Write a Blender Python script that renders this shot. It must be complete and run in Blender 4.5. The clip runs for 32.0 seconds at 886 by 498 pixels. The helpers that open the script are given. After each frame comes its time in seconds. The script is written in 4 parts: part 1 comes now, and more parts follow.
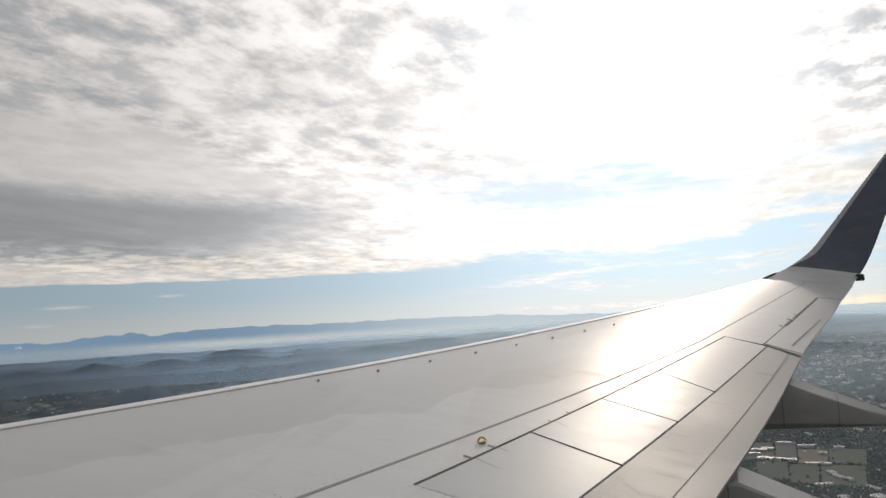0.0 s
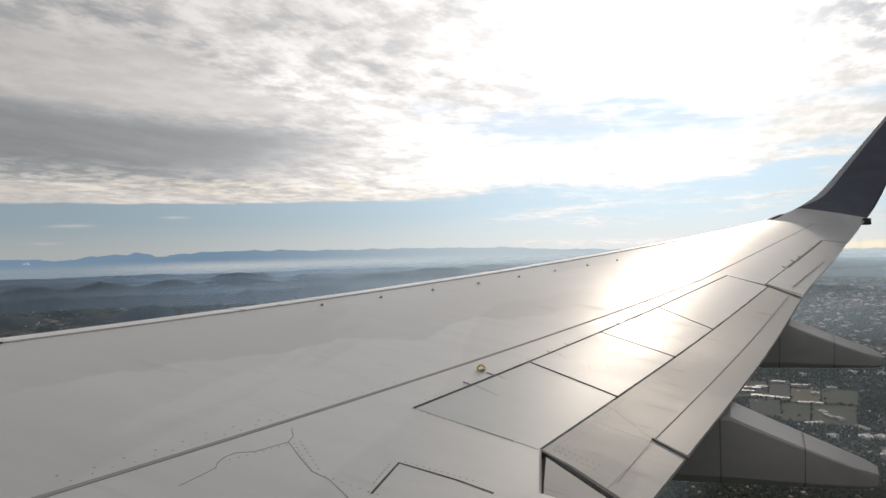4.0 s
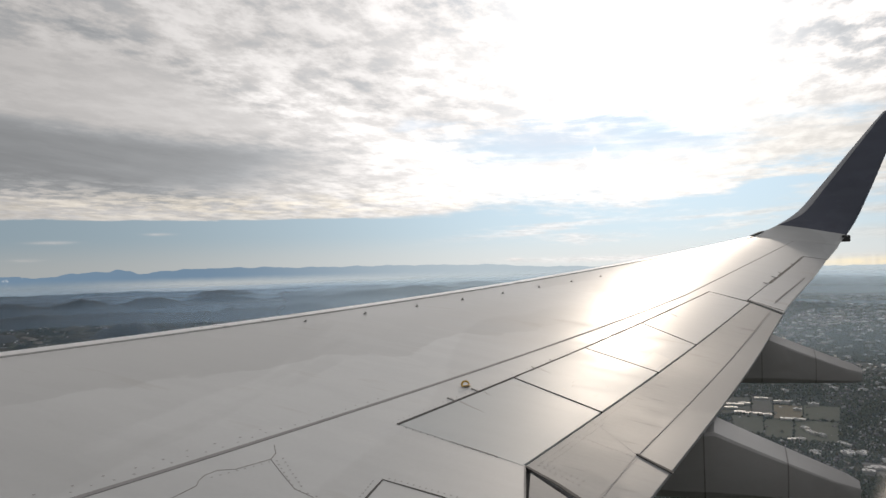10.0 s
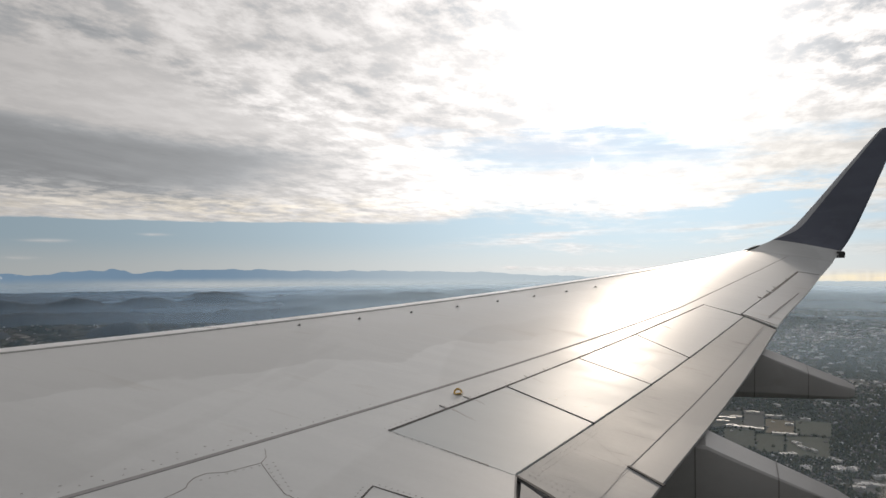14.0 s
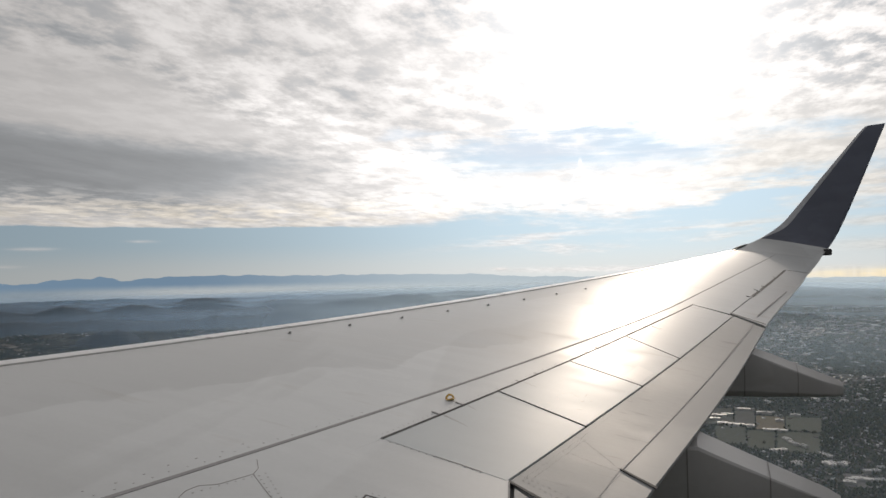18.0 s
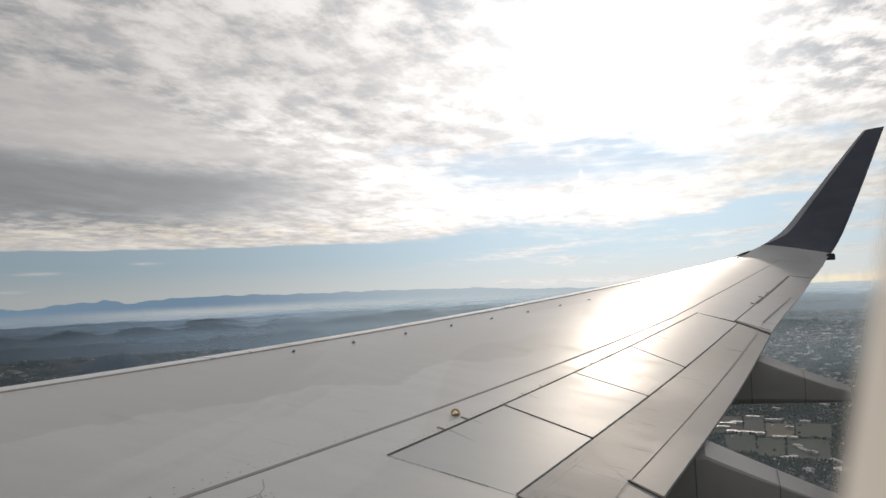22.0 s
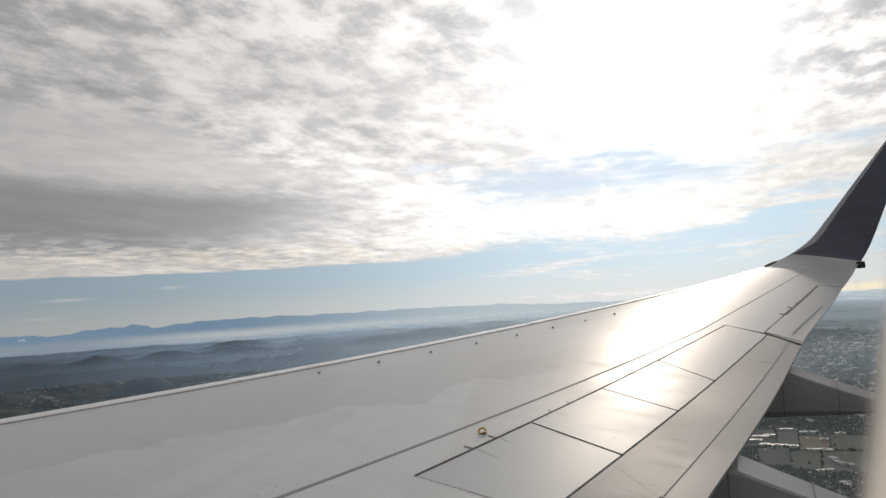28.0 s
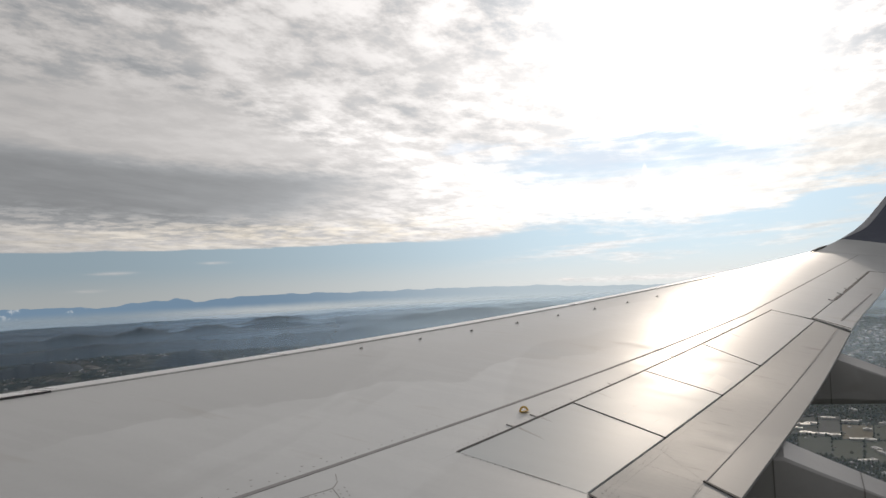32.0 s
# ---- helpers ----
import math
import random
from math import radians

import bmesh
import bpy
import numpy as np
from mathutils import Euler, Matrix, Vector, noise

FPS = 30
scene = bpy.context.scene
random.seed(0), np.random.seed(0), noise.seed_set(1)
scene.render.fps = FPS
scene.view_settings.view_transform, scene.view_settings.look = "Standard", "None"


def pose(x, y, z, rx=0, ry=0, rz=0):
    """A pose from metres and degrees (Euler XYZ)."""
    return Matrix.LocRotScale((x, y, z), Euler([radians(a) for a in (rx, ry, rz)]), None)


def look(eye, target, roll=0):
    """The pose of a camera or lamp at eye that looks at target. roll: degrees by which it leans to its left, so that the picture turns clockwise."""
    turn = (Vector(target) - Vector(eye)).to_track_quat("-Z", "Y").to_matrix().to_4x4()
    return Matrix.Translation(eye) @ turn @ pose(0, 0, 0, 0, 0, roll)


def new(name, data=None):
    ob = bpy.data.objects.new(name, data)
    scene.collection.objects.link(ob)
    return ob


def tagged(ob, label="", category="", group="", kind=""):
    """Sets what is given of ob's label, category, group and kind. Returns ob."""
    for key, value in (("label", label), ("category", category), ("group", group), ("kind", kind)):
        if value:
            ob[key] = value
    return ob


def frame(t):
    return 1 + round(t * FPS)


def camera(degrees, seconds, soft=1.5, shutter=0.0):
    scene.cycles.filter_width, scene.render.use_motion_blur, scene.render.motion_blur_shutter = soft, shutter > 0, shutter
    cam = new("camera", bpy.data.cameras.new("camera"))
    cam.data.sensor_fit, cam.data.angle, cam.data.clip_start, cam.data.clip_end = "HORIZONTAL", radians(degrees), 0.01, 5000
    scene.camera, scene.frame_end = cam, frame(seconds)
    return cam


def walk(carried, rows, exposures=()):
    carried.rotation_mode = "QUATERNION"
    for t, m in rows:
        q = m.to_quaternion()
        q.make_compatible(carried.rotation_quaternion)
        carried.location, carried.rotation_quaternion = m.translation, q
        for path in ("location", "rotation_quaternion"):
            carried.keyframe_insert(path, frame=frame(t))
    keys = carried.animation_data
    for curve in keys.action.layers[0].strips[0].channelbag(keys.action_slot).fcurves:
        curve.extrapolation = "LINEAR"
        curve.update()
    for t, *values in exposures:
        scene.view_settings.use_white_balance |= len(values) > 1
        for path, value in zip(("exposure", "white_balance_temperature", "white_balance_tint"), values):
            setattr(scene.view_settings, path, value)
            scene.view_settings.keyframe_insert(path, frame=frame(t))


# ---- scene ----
cam = camera(61.03, 32.0)
# seconds, place, turn
PATH = [
    (0.0, 1.6500, -6.7875, 0.6750, 95.199, 3.333, -70.610),
    (0.5, 1.6500, -6.7875, 0.6721, 94.968, 3.169, -70.641),
    (1.0, 1.6500, -6.7875, 0.6705, 92.362, 2.918, -70.542),
    (1.5, 1.6500, -6.7875, 0.6705, 90.458, 1.739, -70.662),
    (2.0, 1.6500, -6.7875, 0.6714, 90.685, 2.312, -69.467),
    (2.5, 1.6500, -6.7875, 0.6718, 89.851, 1.458, -69.497),
    (3.0, 1.6500, -6.7875, 0.6708, 89.860, 1.465, -69.497),
    (3.5, 1.6500, -6.7875, 0.6686, 89.850, 1.492, -69.794),
    (5.5, 1.6500, -6.7855, 0.6619, 90.931, 1.137, -71.938),
    (6.0, 1.6500, -6.7835, 0.6595, 91.854, 1.025, -72.179),
    (6.5, 1.6500, -6.7835, 0.6563, 92.172, 0.223, -72.890),
    (7.0, 1.6500, -6.7835, 0.6533, 92.239, 1.242, -72.228),
    (7.5, 1.6500, -6.7855, 0.6514, 92.098, 1.227, -71.994),
    (8.0, 1.6500, -6.7875, 0.6504, 92.005, 1.160, -71.819),
    (8.5, 1.6500, -6.7875, 0.6502, 91.833, 1.447, -71.508),
    (9.0, 1.6500, -6.7875, 0.6509, 91.461, 1.088, -71.635),
    (9.5, 1.6500, -6.7875, 0.6530, 90.823, 0.768, -71.553),
    (10.0, 1.6500, -6.7875, 0.6562, 91.198, 1.423, -71.498),
    (10.5, 1.6500, -6.7875, 0.6595, 91.706, 1.380, -71.686),
    (11.0, 1.6500, -6.7875, 0.6617, 91.844, 1.126, -71.701),
    (11.5, 1.6500, -6.7875, 0.6624, 91.711, 1.043, -71.617),
    (12.0, 1.6500, -6.7875, 0.6612, 91.778, 1.200, -71.565),
    (12.5, 1.6500, -6.7875, 0.6577, 92.442, 1.359, -71.808),
    (13.0, 1.6500, -6.7875, 0.6547, 93.589, 1.452, -71.391),
    (13.5, 1.6500, -6.7875, 0.6554, 91.379, -0.115, -71.382),
    (14.0, 1.6500, -6.7875, 0.6587, 91.705, 0.090, -71.848),
    (14.5, 1.6500, -6.7875, 0.6623, 91.959, 0.832, -72.000),
    (16.5, 1.6500, -6.7875, 0.6813, 91.943, 1.092, -72.338),
    (17.0, 1.6500, -6.7875, 0.6815, 91.882, 1.211, -72.124),
    (17.5, 1.6500, -6.7875, 0.6824, 91.892, 1.557, -72.164),
    (18.0, 1.6500, -6.7875, 0.6824, 91.886, 1.019, -72.615),
    (18.5, 1.6500, -6.7875, 0.6794, 91.715, 1.259, -72.533),
    (19.0, 1.6500, -6.7875, 0.6781, 91.799, 2.004, -71.906),
    (19.5, 1.6500, -6.7875, 0.6759, 91.943, 2.044, -71.689),
    (20.0, 1.6500, -6.7900, 0.6762, 92.175, 1.986, -72.053),
    (20.5, 1.6500, -6.7930, 0.6778, 92.470, 1.307, -72.165),
    (21.0, 1.6500, -6.7966, 0.6812, 92.856, 1.985, -72.175),
    (21.5, 1.6500, -6.7982, 0.6806, 92.936, 2.217, -72.357),
    (22.0, 1.6500, -6.7998, 0.6815, 93.007, 2.483, -72.319),
    (22.5, 1.6500, -6.8003, 0.6816, 93.213, 2.614, -72.289),
    (23.0, 1.6500, -6.7995, 0.6809, 93.339, 2.675, -72.164),
    (23.5, 1.6500, -6.7988, 0.6826, 93.411, 2.552, -72.043),
    (24.0, 1.6500, -6.7985, 0.6848, 93.401, 2.630, -71.942),
    (24.5, 1.6500, -6.7987, 0.6844, 93.533, 2.665, -71.903),
    (25.0, 1.6500, -6.7989, 0.6844, 93.558, 2.518, -71.882),
    (25.5, 1.6500, -6.7993, 0.6846, 93.690, 2.977, -71.824),
    (27.5, 1.6500, -6.8008, 0.6844, 94.172, 3.287, -71.320),
    (28.0, 1.6500, -6.8030, 0.6873, 94.422, 3.751, -70.476),
    (28.5, 1.6500, -6.7960, 0.6913, 94.310, 3.642, -70.051),
    (29.0, 1.6400, -6.7600, 0.6933, 93.846, 3.144, -68.402),
    (29.5, 1.6400, -6.7600, 0.6939, 93.900, 3.046, -68.050),
    (30.0, 1.6400, -6.7600, 0.6922, 94.050, 3.310, -67.740),
    (30.5, 1.6400, -6.7600, 0.6891, 94.187, 3.042, -67.315),
    (31.0, 1.6400, -6.7600, 0.6876, 94.993, 3.597, -67.126),
    (31.5, 1.6400, -6.7600, 0.6845, 94.423, 3.696, -67.156),
    (32.0, 1.6400, -6.7600, 0.6794, 93.033, 2.672, -67.641),
]
walk(cam, [(r[0], pose(*r[1:])) for r in PATH], [(0.0, 0.24), (2.0, 0.21), (3.5, 0.18), (8.0, 0.13), (14.0, 0.10), (18.0, 0.06), (25.0, 0.03), (28.0, 0.06), (31.0, 0.12), (32.0, 0.12)])

# ---- light: low sun behind thin cloud, cloud deck over a clear band at the horizon ----
SUN_AZ, SUN_EL = -0.6, 21.0          # degrees, azimuth from +x towards +y
sa, se = radians(SUN_AZ), radians(SUN_EL)
SUN_DIR = Vector((math.cos(se) * math.cos(sa), math.cos(se) * math.sin(sa), math.sin(se)))
sun = new("sun", bpy.data.lights.new("sun", "SUN"))
sun.data.energy, sun.data.angle, sun.data.color = 0.75, radians(2.6), (1.0, 0.85, 0.70)
sun.matrix_world = look((0, 0, 50), Vector((0, 0, 50)) - SUN_DIR)


class V:
    """A value in a node tree, with arithmetic."""
    tree = None

    def __init__(self, socket):
        self.s = socket

    @staticmethod
    def op(kind, *args, clamp=False):
        n = V.tree.nodes.new("ShaderNodeMath")
        n.operation, n.use_clamp = kind, clamp
        for i, a in enumerate(args):
            if isinstance(a, V):
                V.tree.links.new(a.s, n.inputs[i])
            else:
                n.inputs[i].default_value = a
        return V(n.outputs[0])

    def __add__(self, o): return V.op("ADD", self, o)
    def __sub__(self, o): return V.op("SUBTRACT", self, o)
    def __mul__(self, o): return V.op("MULTIPLY", self, o)
    def __truediv__(self, o): return V.op("DIVIDE", self, o)


def step(v, a, b):
    """0 below a, 1 above b, smooth between."""
    n = V.tree.nodes.new("ShaderNodeMapRange")
    n.interpolation_type = "SMOOTHSTEP"
    V.tree.links.new(v.s, n.inputs["Value"])
    n.inputs["From Min"].default_value, n.inputs["From Max"].default_value = a, b
    return V(n.outputs[0])


def bell(x, y, cx, cy, wx, wy):
    a, b = (x - cx) * (1 / wx), (y - cy) * (1 / wy)
    return V.op("EXPONENT", (a * a + b * b) * -1.0)


def vec(x, y, z):
    n = V.tree.nodes.new("ShaderNodeCombineXYZ")
    for i, a in enumerate((x, y, z)):
        if isinstance(a, V):
            V.tree.links.new(a.s, n.inputs[i])
        else:
            n.inputs[i].default_value = a
    return n.outputs[0]


def fbm(coords, scale, detail=6.0, rough=0.55, warp=0.0):
    n = V.tree.nodes.new("ShaderNodeTexNoise")
    n.inputs["Scale"].default_value, n.inputs["Detail"].default_value = scale, detail
    n.inputs["Roughness"].default_value, n.inputs["Distortion"].default_value = rough, warp
    V.tree.links.new(coords, n.inputs["Vector"])
    return V(n.outputs["Fac"])


def blend(f, a, b):
    n = V.tree.nodes.new("ShaderNodeMix")
    n.data_type = "RGBA"
    V.tree.links.new(f.s, n.inputs[0])
    for i, c in ((6, a), (7, b)):
        if isinstance(c, tuple):
            n.inputs[i].default_value = (*c, 1)
        else:
            V.tree.links.new(c, n.inputs[i])
    return n.outputs[2]


def tint(c, v):
    """Colour times value."""
    n = V.tree.nodes.new("ShaderNodeVectorMath")
    n.operation = "SCALE"
    if isinstance(c, tuple):
        n.inputs[0].default_value = c
    else:
        V.tree.links.new(c, n.inputs[0])
    if isinstance(v, V):
        V.tree.links.new(v.s, n.inputs["Scale"])
    else:
        n.inputs["Scale"].default_value = v
    return n.outputs[0]


def build_sky():
    world = bpy.data.worlds.new("sky")
    world.use_nodes = True
    scene.world = world
    V.tree = nt = world.node_tree
    nt.nodes.clear()
    coord = nt.nodes.new("ShaderNodeTexCoord")
    sep = nt.nodes.new("ShaderNodeSeparateXYZ")
    nt.links.new(coord.outputs["Generated"], sep.inputs[0])
    x, y, z = (V(o) for o in sep.outputs)
    el = V.op("ARCSINE", z) * (180 / math.pi)
    az = V.op("ARCTAN2", y, x) * (180 / math.pi)
    bright = Vector((math.cos(radians(18.6)) * math.cos(radians(3.6)), math.cos(radians(18.6)) * math.sin(radians(3.6)), math.sin(radians(18.6))))
    dot = V.op("MINIMUM", x * bright.x + y * bright.y + z * bright.z, 1.0)
    ang = V.op("ARCCOSINE", dot) * (180 / math.pi)
    near = V.op("EXPONENT", ang * ang * (-1 / 400.0))
    core = V.op("EXPONENT", ang * ang * (-1 / 80.0))
    far = V.op("EXPONENT", ang * ang * (-1 / 8000.0))
    wide = V.op("EXPONENT", ang * ang * (-1 / 1900.0))
    # clear sky
    sky = nt.nodes.new("ShaderNodeTexSky")
    sky.sky_type, sky.sun_disc = "NISHITA", False
    sky.sun_elevation, sky.sun_rotation = se, math.pi / 2 - sa
    sky.dust_density, sky.ozone_density, sky.altitude = 0.4, 3.0, 400
    clear = tint(sky.outputs[0], 0.06)
    band = tint((0.362, 0.462, 0.545), near * 0.75 + 1.0)
    clear = blend(step(el, 30.0, 8.0) * 0.85, clear, band)
    clear = blend(step(el, 2.6, 0.0) * 0.8, clear, tint((0.52, 0.535, 0.525), near * 0.6 + 1.0))
    clear = tint(clear, step(az, 12.0, 52.0) * -0.38 + 1.0)
    # cloud deck seen in perspective
    u, v = x / (V.op("MAXIMUM", z, 0.0) + 0.07), y / (V.op("MAXIMUM", z, 0.0) + 0.07)
    big = fbm(vec(u * 0.40, v * 0.95, 0.0), 1.0, 5.0, 0.5, 0.15)
    mid = fbm(vec(u * 1.7, v * 1.9, 3.0), 1.0, 8.0, 0.58, 0.2)
    fine = fbm(vec(u * 3.6, v * 3.6, 7.0), 1.0, 7.0, 0.62, 0.1)
    # fibres run towards the sun; cloudlets are a little longer than wide
    fibre = fbm(vec(u * 0.75, v * 2.3, 2.0), 1.0, 8.0, 0.60, 0.1)
    puffs = fbm(vec(u * 4.6, v * 6.2, 5.0), 1.0, 7.0, 0.62, 0.08)
    streak = fbm(vec(az * 0.055, el * 0.42, 1.0), 1.5, 8.0, 0.62, 0.25)
    clear = blend(bell(az, el + (streak - 0.5) * 0.8, -17.0, -0.40, 9.0, 0.32), clear, (1.05, 0.84, 0.48))
    left = step(az, 14.0, 30.0)
    right = V.op("SUBTRACT", 1.0, left)
    b_left = step(el + (mid - 0.5) * 0.5, 3.40, 3.95) * 2.0 - 1.0
    b_right = step(el, 3.0, 5.2) * 0.72 + step(el, 9.5, 13.0) * 0.6 - 0.33
    val = b_left * left + b_right * right + (streak - 0.5) * (right * 2.0 + 0.5) + (fine - 0.5) * 0.35 + (fibre - 0.5) * right * 0.8
    gap = bell(az + (mid - 0.5) * 12.0, el + (streak - 0.5) * 5.0 + (fibre - 0.5) * 2.5, 9.8, 9.4, 6.8, 1.65)
    lane = bell(az + (mid - 0.5) * 8.0, el + (streak - 0.5) * 4.0, 0.5, 8.2, 4.0, 0.7) * 0.6 + bell(az, el + (fibre - 0.5) * 4.0, 20.5, 10.3, 3.2, 0.55)
    gap2 = bell(az + (mid - 0.5) * 10.0, el + az * 0.10 + (streak - 0.5) * 3.5, -5.0, 4.6, 5.5, 0.95)
    cover = step(val - gap * 0.80 - lane * 0.55 - gap2 * 0.95, -0.34, 0.44) * 0.96
    clear = blend(V.op("MINIMUM", gap + lane, 1.0) * 0.85, clear, (0.64, 0.69, 0.765))
    # low bright bank over the far coast
    puff = bell(az, el + (fine - 0.5) * 0.5, 6.0, 0.15, 8.0, 0.22) * 0.75
    puff = V.op("MAXIMUM", puff, bell(az, el + (fine - 0.5) * 0.3, 13.0, 0.28, 0.7, 0.14))
    cover = V.op("MAXIMUM", cover, puff)
    line_az = (el - 4.4) * -0.46 + 8.6
    off = az - line_az + (streak - 0.5) * 0.8
    trail = bell(off, el, 0.0, 6.4, 0.10, 2.0) * (step(el, 8.7, 8.2) * 0.6)
    trail = V.op("MAXIMUM", trail, bell(az, el, 6.85, 8.1, 0.16, 0.35) * 0.9)
    contrail = trail
    wisp = V.op("MAXIMUM", bell(az + (fine - 0.5) * 2.0, el, 46.0, 2.12, 1.2, 0.11), bell(az + (fine - 0.5) * 2.0, el, 39.2, 2.65, 0.9, 0.09)) * 0.5
    wisp = V.op("MAXIMUM", wisp, bell(az + (fine - 0.5) * 2.0, el, 47.6, 0.95, 0.9, 0.10) * 0.35)
    rip = (streak - 0.5) * 1.6 + (fine - 0.5) * 0.7
    cirrus = V.op("MAXIMUM", bell(az, el + rip + az * 0.10, 10.5, 3.6, 6.0, 0.24) * 0.75, bell(az, el + rip + az * 0.05, -3.0, 3.1, 6.0, 0.20) * 0.65)
    cirrus = V.op("MAXIMUM", cirrus, bell(az, el + rip * 0.6, -13.0, 3.0, 4.5, 0.35) * 0.7)
    cirrus = V.op("MAXIMUM", cirrus, bell(az, el + rip * 0.5, -14.0, 1.5, 5.0, 0.45) * 0.6)
    trail = V.op("MAXIMUM", V.op("MAXIMUM", trail, wisp), cirrus)
    cover = V.op("MAXIMUM", cover, trail)
    # cloudlets: bright lumps with greyer lanes between, smoother in one quarter
    lump = step(puffs * 0.62 + mid * 0.38, 0.40, 0.60)
    calm = step(v + (big - 0.5) * 0.8, 1.70, 2.05) * step(el, 9.0, 10.6) * step(el + (fibre - 0.5) * 3.0, 16.5, 14.0)
    ridge_line = v + (fibre - 0.5) * 0.45 + (mid - 0.5) * 0.30
    low = el - az * 0.07 + (big - 0.5) * 1.6 + (fibre - 0.5) * 1.2 + (puffs - 0.5) * 0.6
    bank = step(low, 8.2, 5.9) * step(low, 1.7, 4.0) * step(az + (mid - 0.5) * 10.0 + (low - 5.0) * 2.0, 23.0, 38.0)
    calm = V.op("MAXIMUM", calm, bank * 0.95)
    curdle = step(puffs * 0.8 + fine * 0.2, 0.40, 0.60) - 0.5
    shade = ((lump - 0.5) * 0.16 + curdle * (step(el, 9.0, 13.0) * 0.16 + step(el, 16.5, 22.0) * 0.16) + (fibre - 0.5) * 0.50 + (big - 0.5) * 0.40 + (puffs - 0.5) * 0.36) * (calm * -0.72 + 1.0) + 1.02
    shade = shade + bell(ridge_line, el, 1.62, 14.0, 0.12, 6.5) * 0.20 - bell(ridge_line, el, 1.34, 18.0, 0.15, 4.0) * 0.10
    dim = bank * ((fibre - 0.5) * 0.5 + (puffs - 0.5) * 0.35 + 0.50) + bell(az, el, 48.0, 18.0, 12.0, 6.0) * 0.20
    dim = dim + bell(low, el, 2.4, 5.8, 0.95, 3.0) * step(az + (mid - 0.5) * 8.0, 26.0, 44.0) * step(fine, 0.58, 0.44) * 0.30
    dim = dim + bell(az, el, -13.5, 15.5, 6.5, 4.5) * step(puffs * 0.75 + fibre * 0.25, 0.56, 0.42) * 0.28
    dim = dim + bell(az + (mid - 0.5) * 5.0, el, 17.5, 19.0, 3.2, 1.8) * 0.18
    lum = (near * 0.305 + wide * 0.23 + far * 0.19 + 0.22) * V.op("MAXIMUM", shade - dim, 0.40) + core * 0.46
    # sunlit streaks and rims along the deck's lower half
    sheen = step(fibre * 0.5 + puffs * 0.5, 0.42, 0.60)
    lum = lum + bell(az + (big - 0.5) * 14.0, el + (mid - 0.5) * 5.0, 20.0, 8.6, 7.0, 1.7) * (sheen * 0.22 + 0.12)
    lum = lum + bell(az + (big - 0.5) * 12.0, el + (mid - 0.5) * 4.0, 28.0, 11.6, 7.0, 2.4) * (sheen * 0.16 + 0.04)
    lum = lum + bell(az, el, 24.0, 5.6, 12.0, 1.3) * sheen * 0.14
    lum = lum + bell(az + (mid - 0.5) * 8.0, el + (streak - 0.5) * 3.0, 10.0, 5.9, 12.0, 1.3) * 0.22 + contrail * 0.25
    body = tint((1.0, 0.958, 0.932), lum)
    cool = step(shade - dim, 0.92, 0.60)
    body = blend(cool, body, tint((0.955, 0.965, 0.985), lum))
    warm = bell(az, el, 36.0, 4.6, 20.0, 1.0) * step(fine * 0.6 + mid * 0.4, 0.42, 0.58)
    body = blend(warm * 0.85, body, tint((1.07, 0.97, 0.83), lum * 1.20))
    cream = step(az, 4.0, -8.0) * step(el, 14.0, 6.0)
    body = blend(cream * 0.7, body, tint((1.0, 0.945, 0.86), lum * 0.88))
    bg = nt.nodes.new("ShaderNodeBackground")
    nt.links.new(blend(cover, clear, body), bg.inputs[0])
    bg.inputs[1].default_value = 1.12
    o = nt.nodes.new("ShaderNodeOutputWorld")
    nt.links.new(bg.outputs[0], o.inputs[0])


build_sky()


# ---- materials ----
def material(name):
    m = bpy.data.materials.new(name)
    m.use_nodes = True
    V.tree = m.node_tree
    b = m.node_tree.nodes["Principled BSDF"]
    return m, m.node_tree, b


def place(nt, scale=(1, 1, 1)):
    c = nt.nodes.new("ShaderNodeTexCoord")
    mp = nt.nodes.new("ShaderNodeMapping")
    mp.inputs["Scale"].default_value = scale
    nt.links.new(c.outputs["Object"], mp.inputs[0])
    return mp.outputs[0]


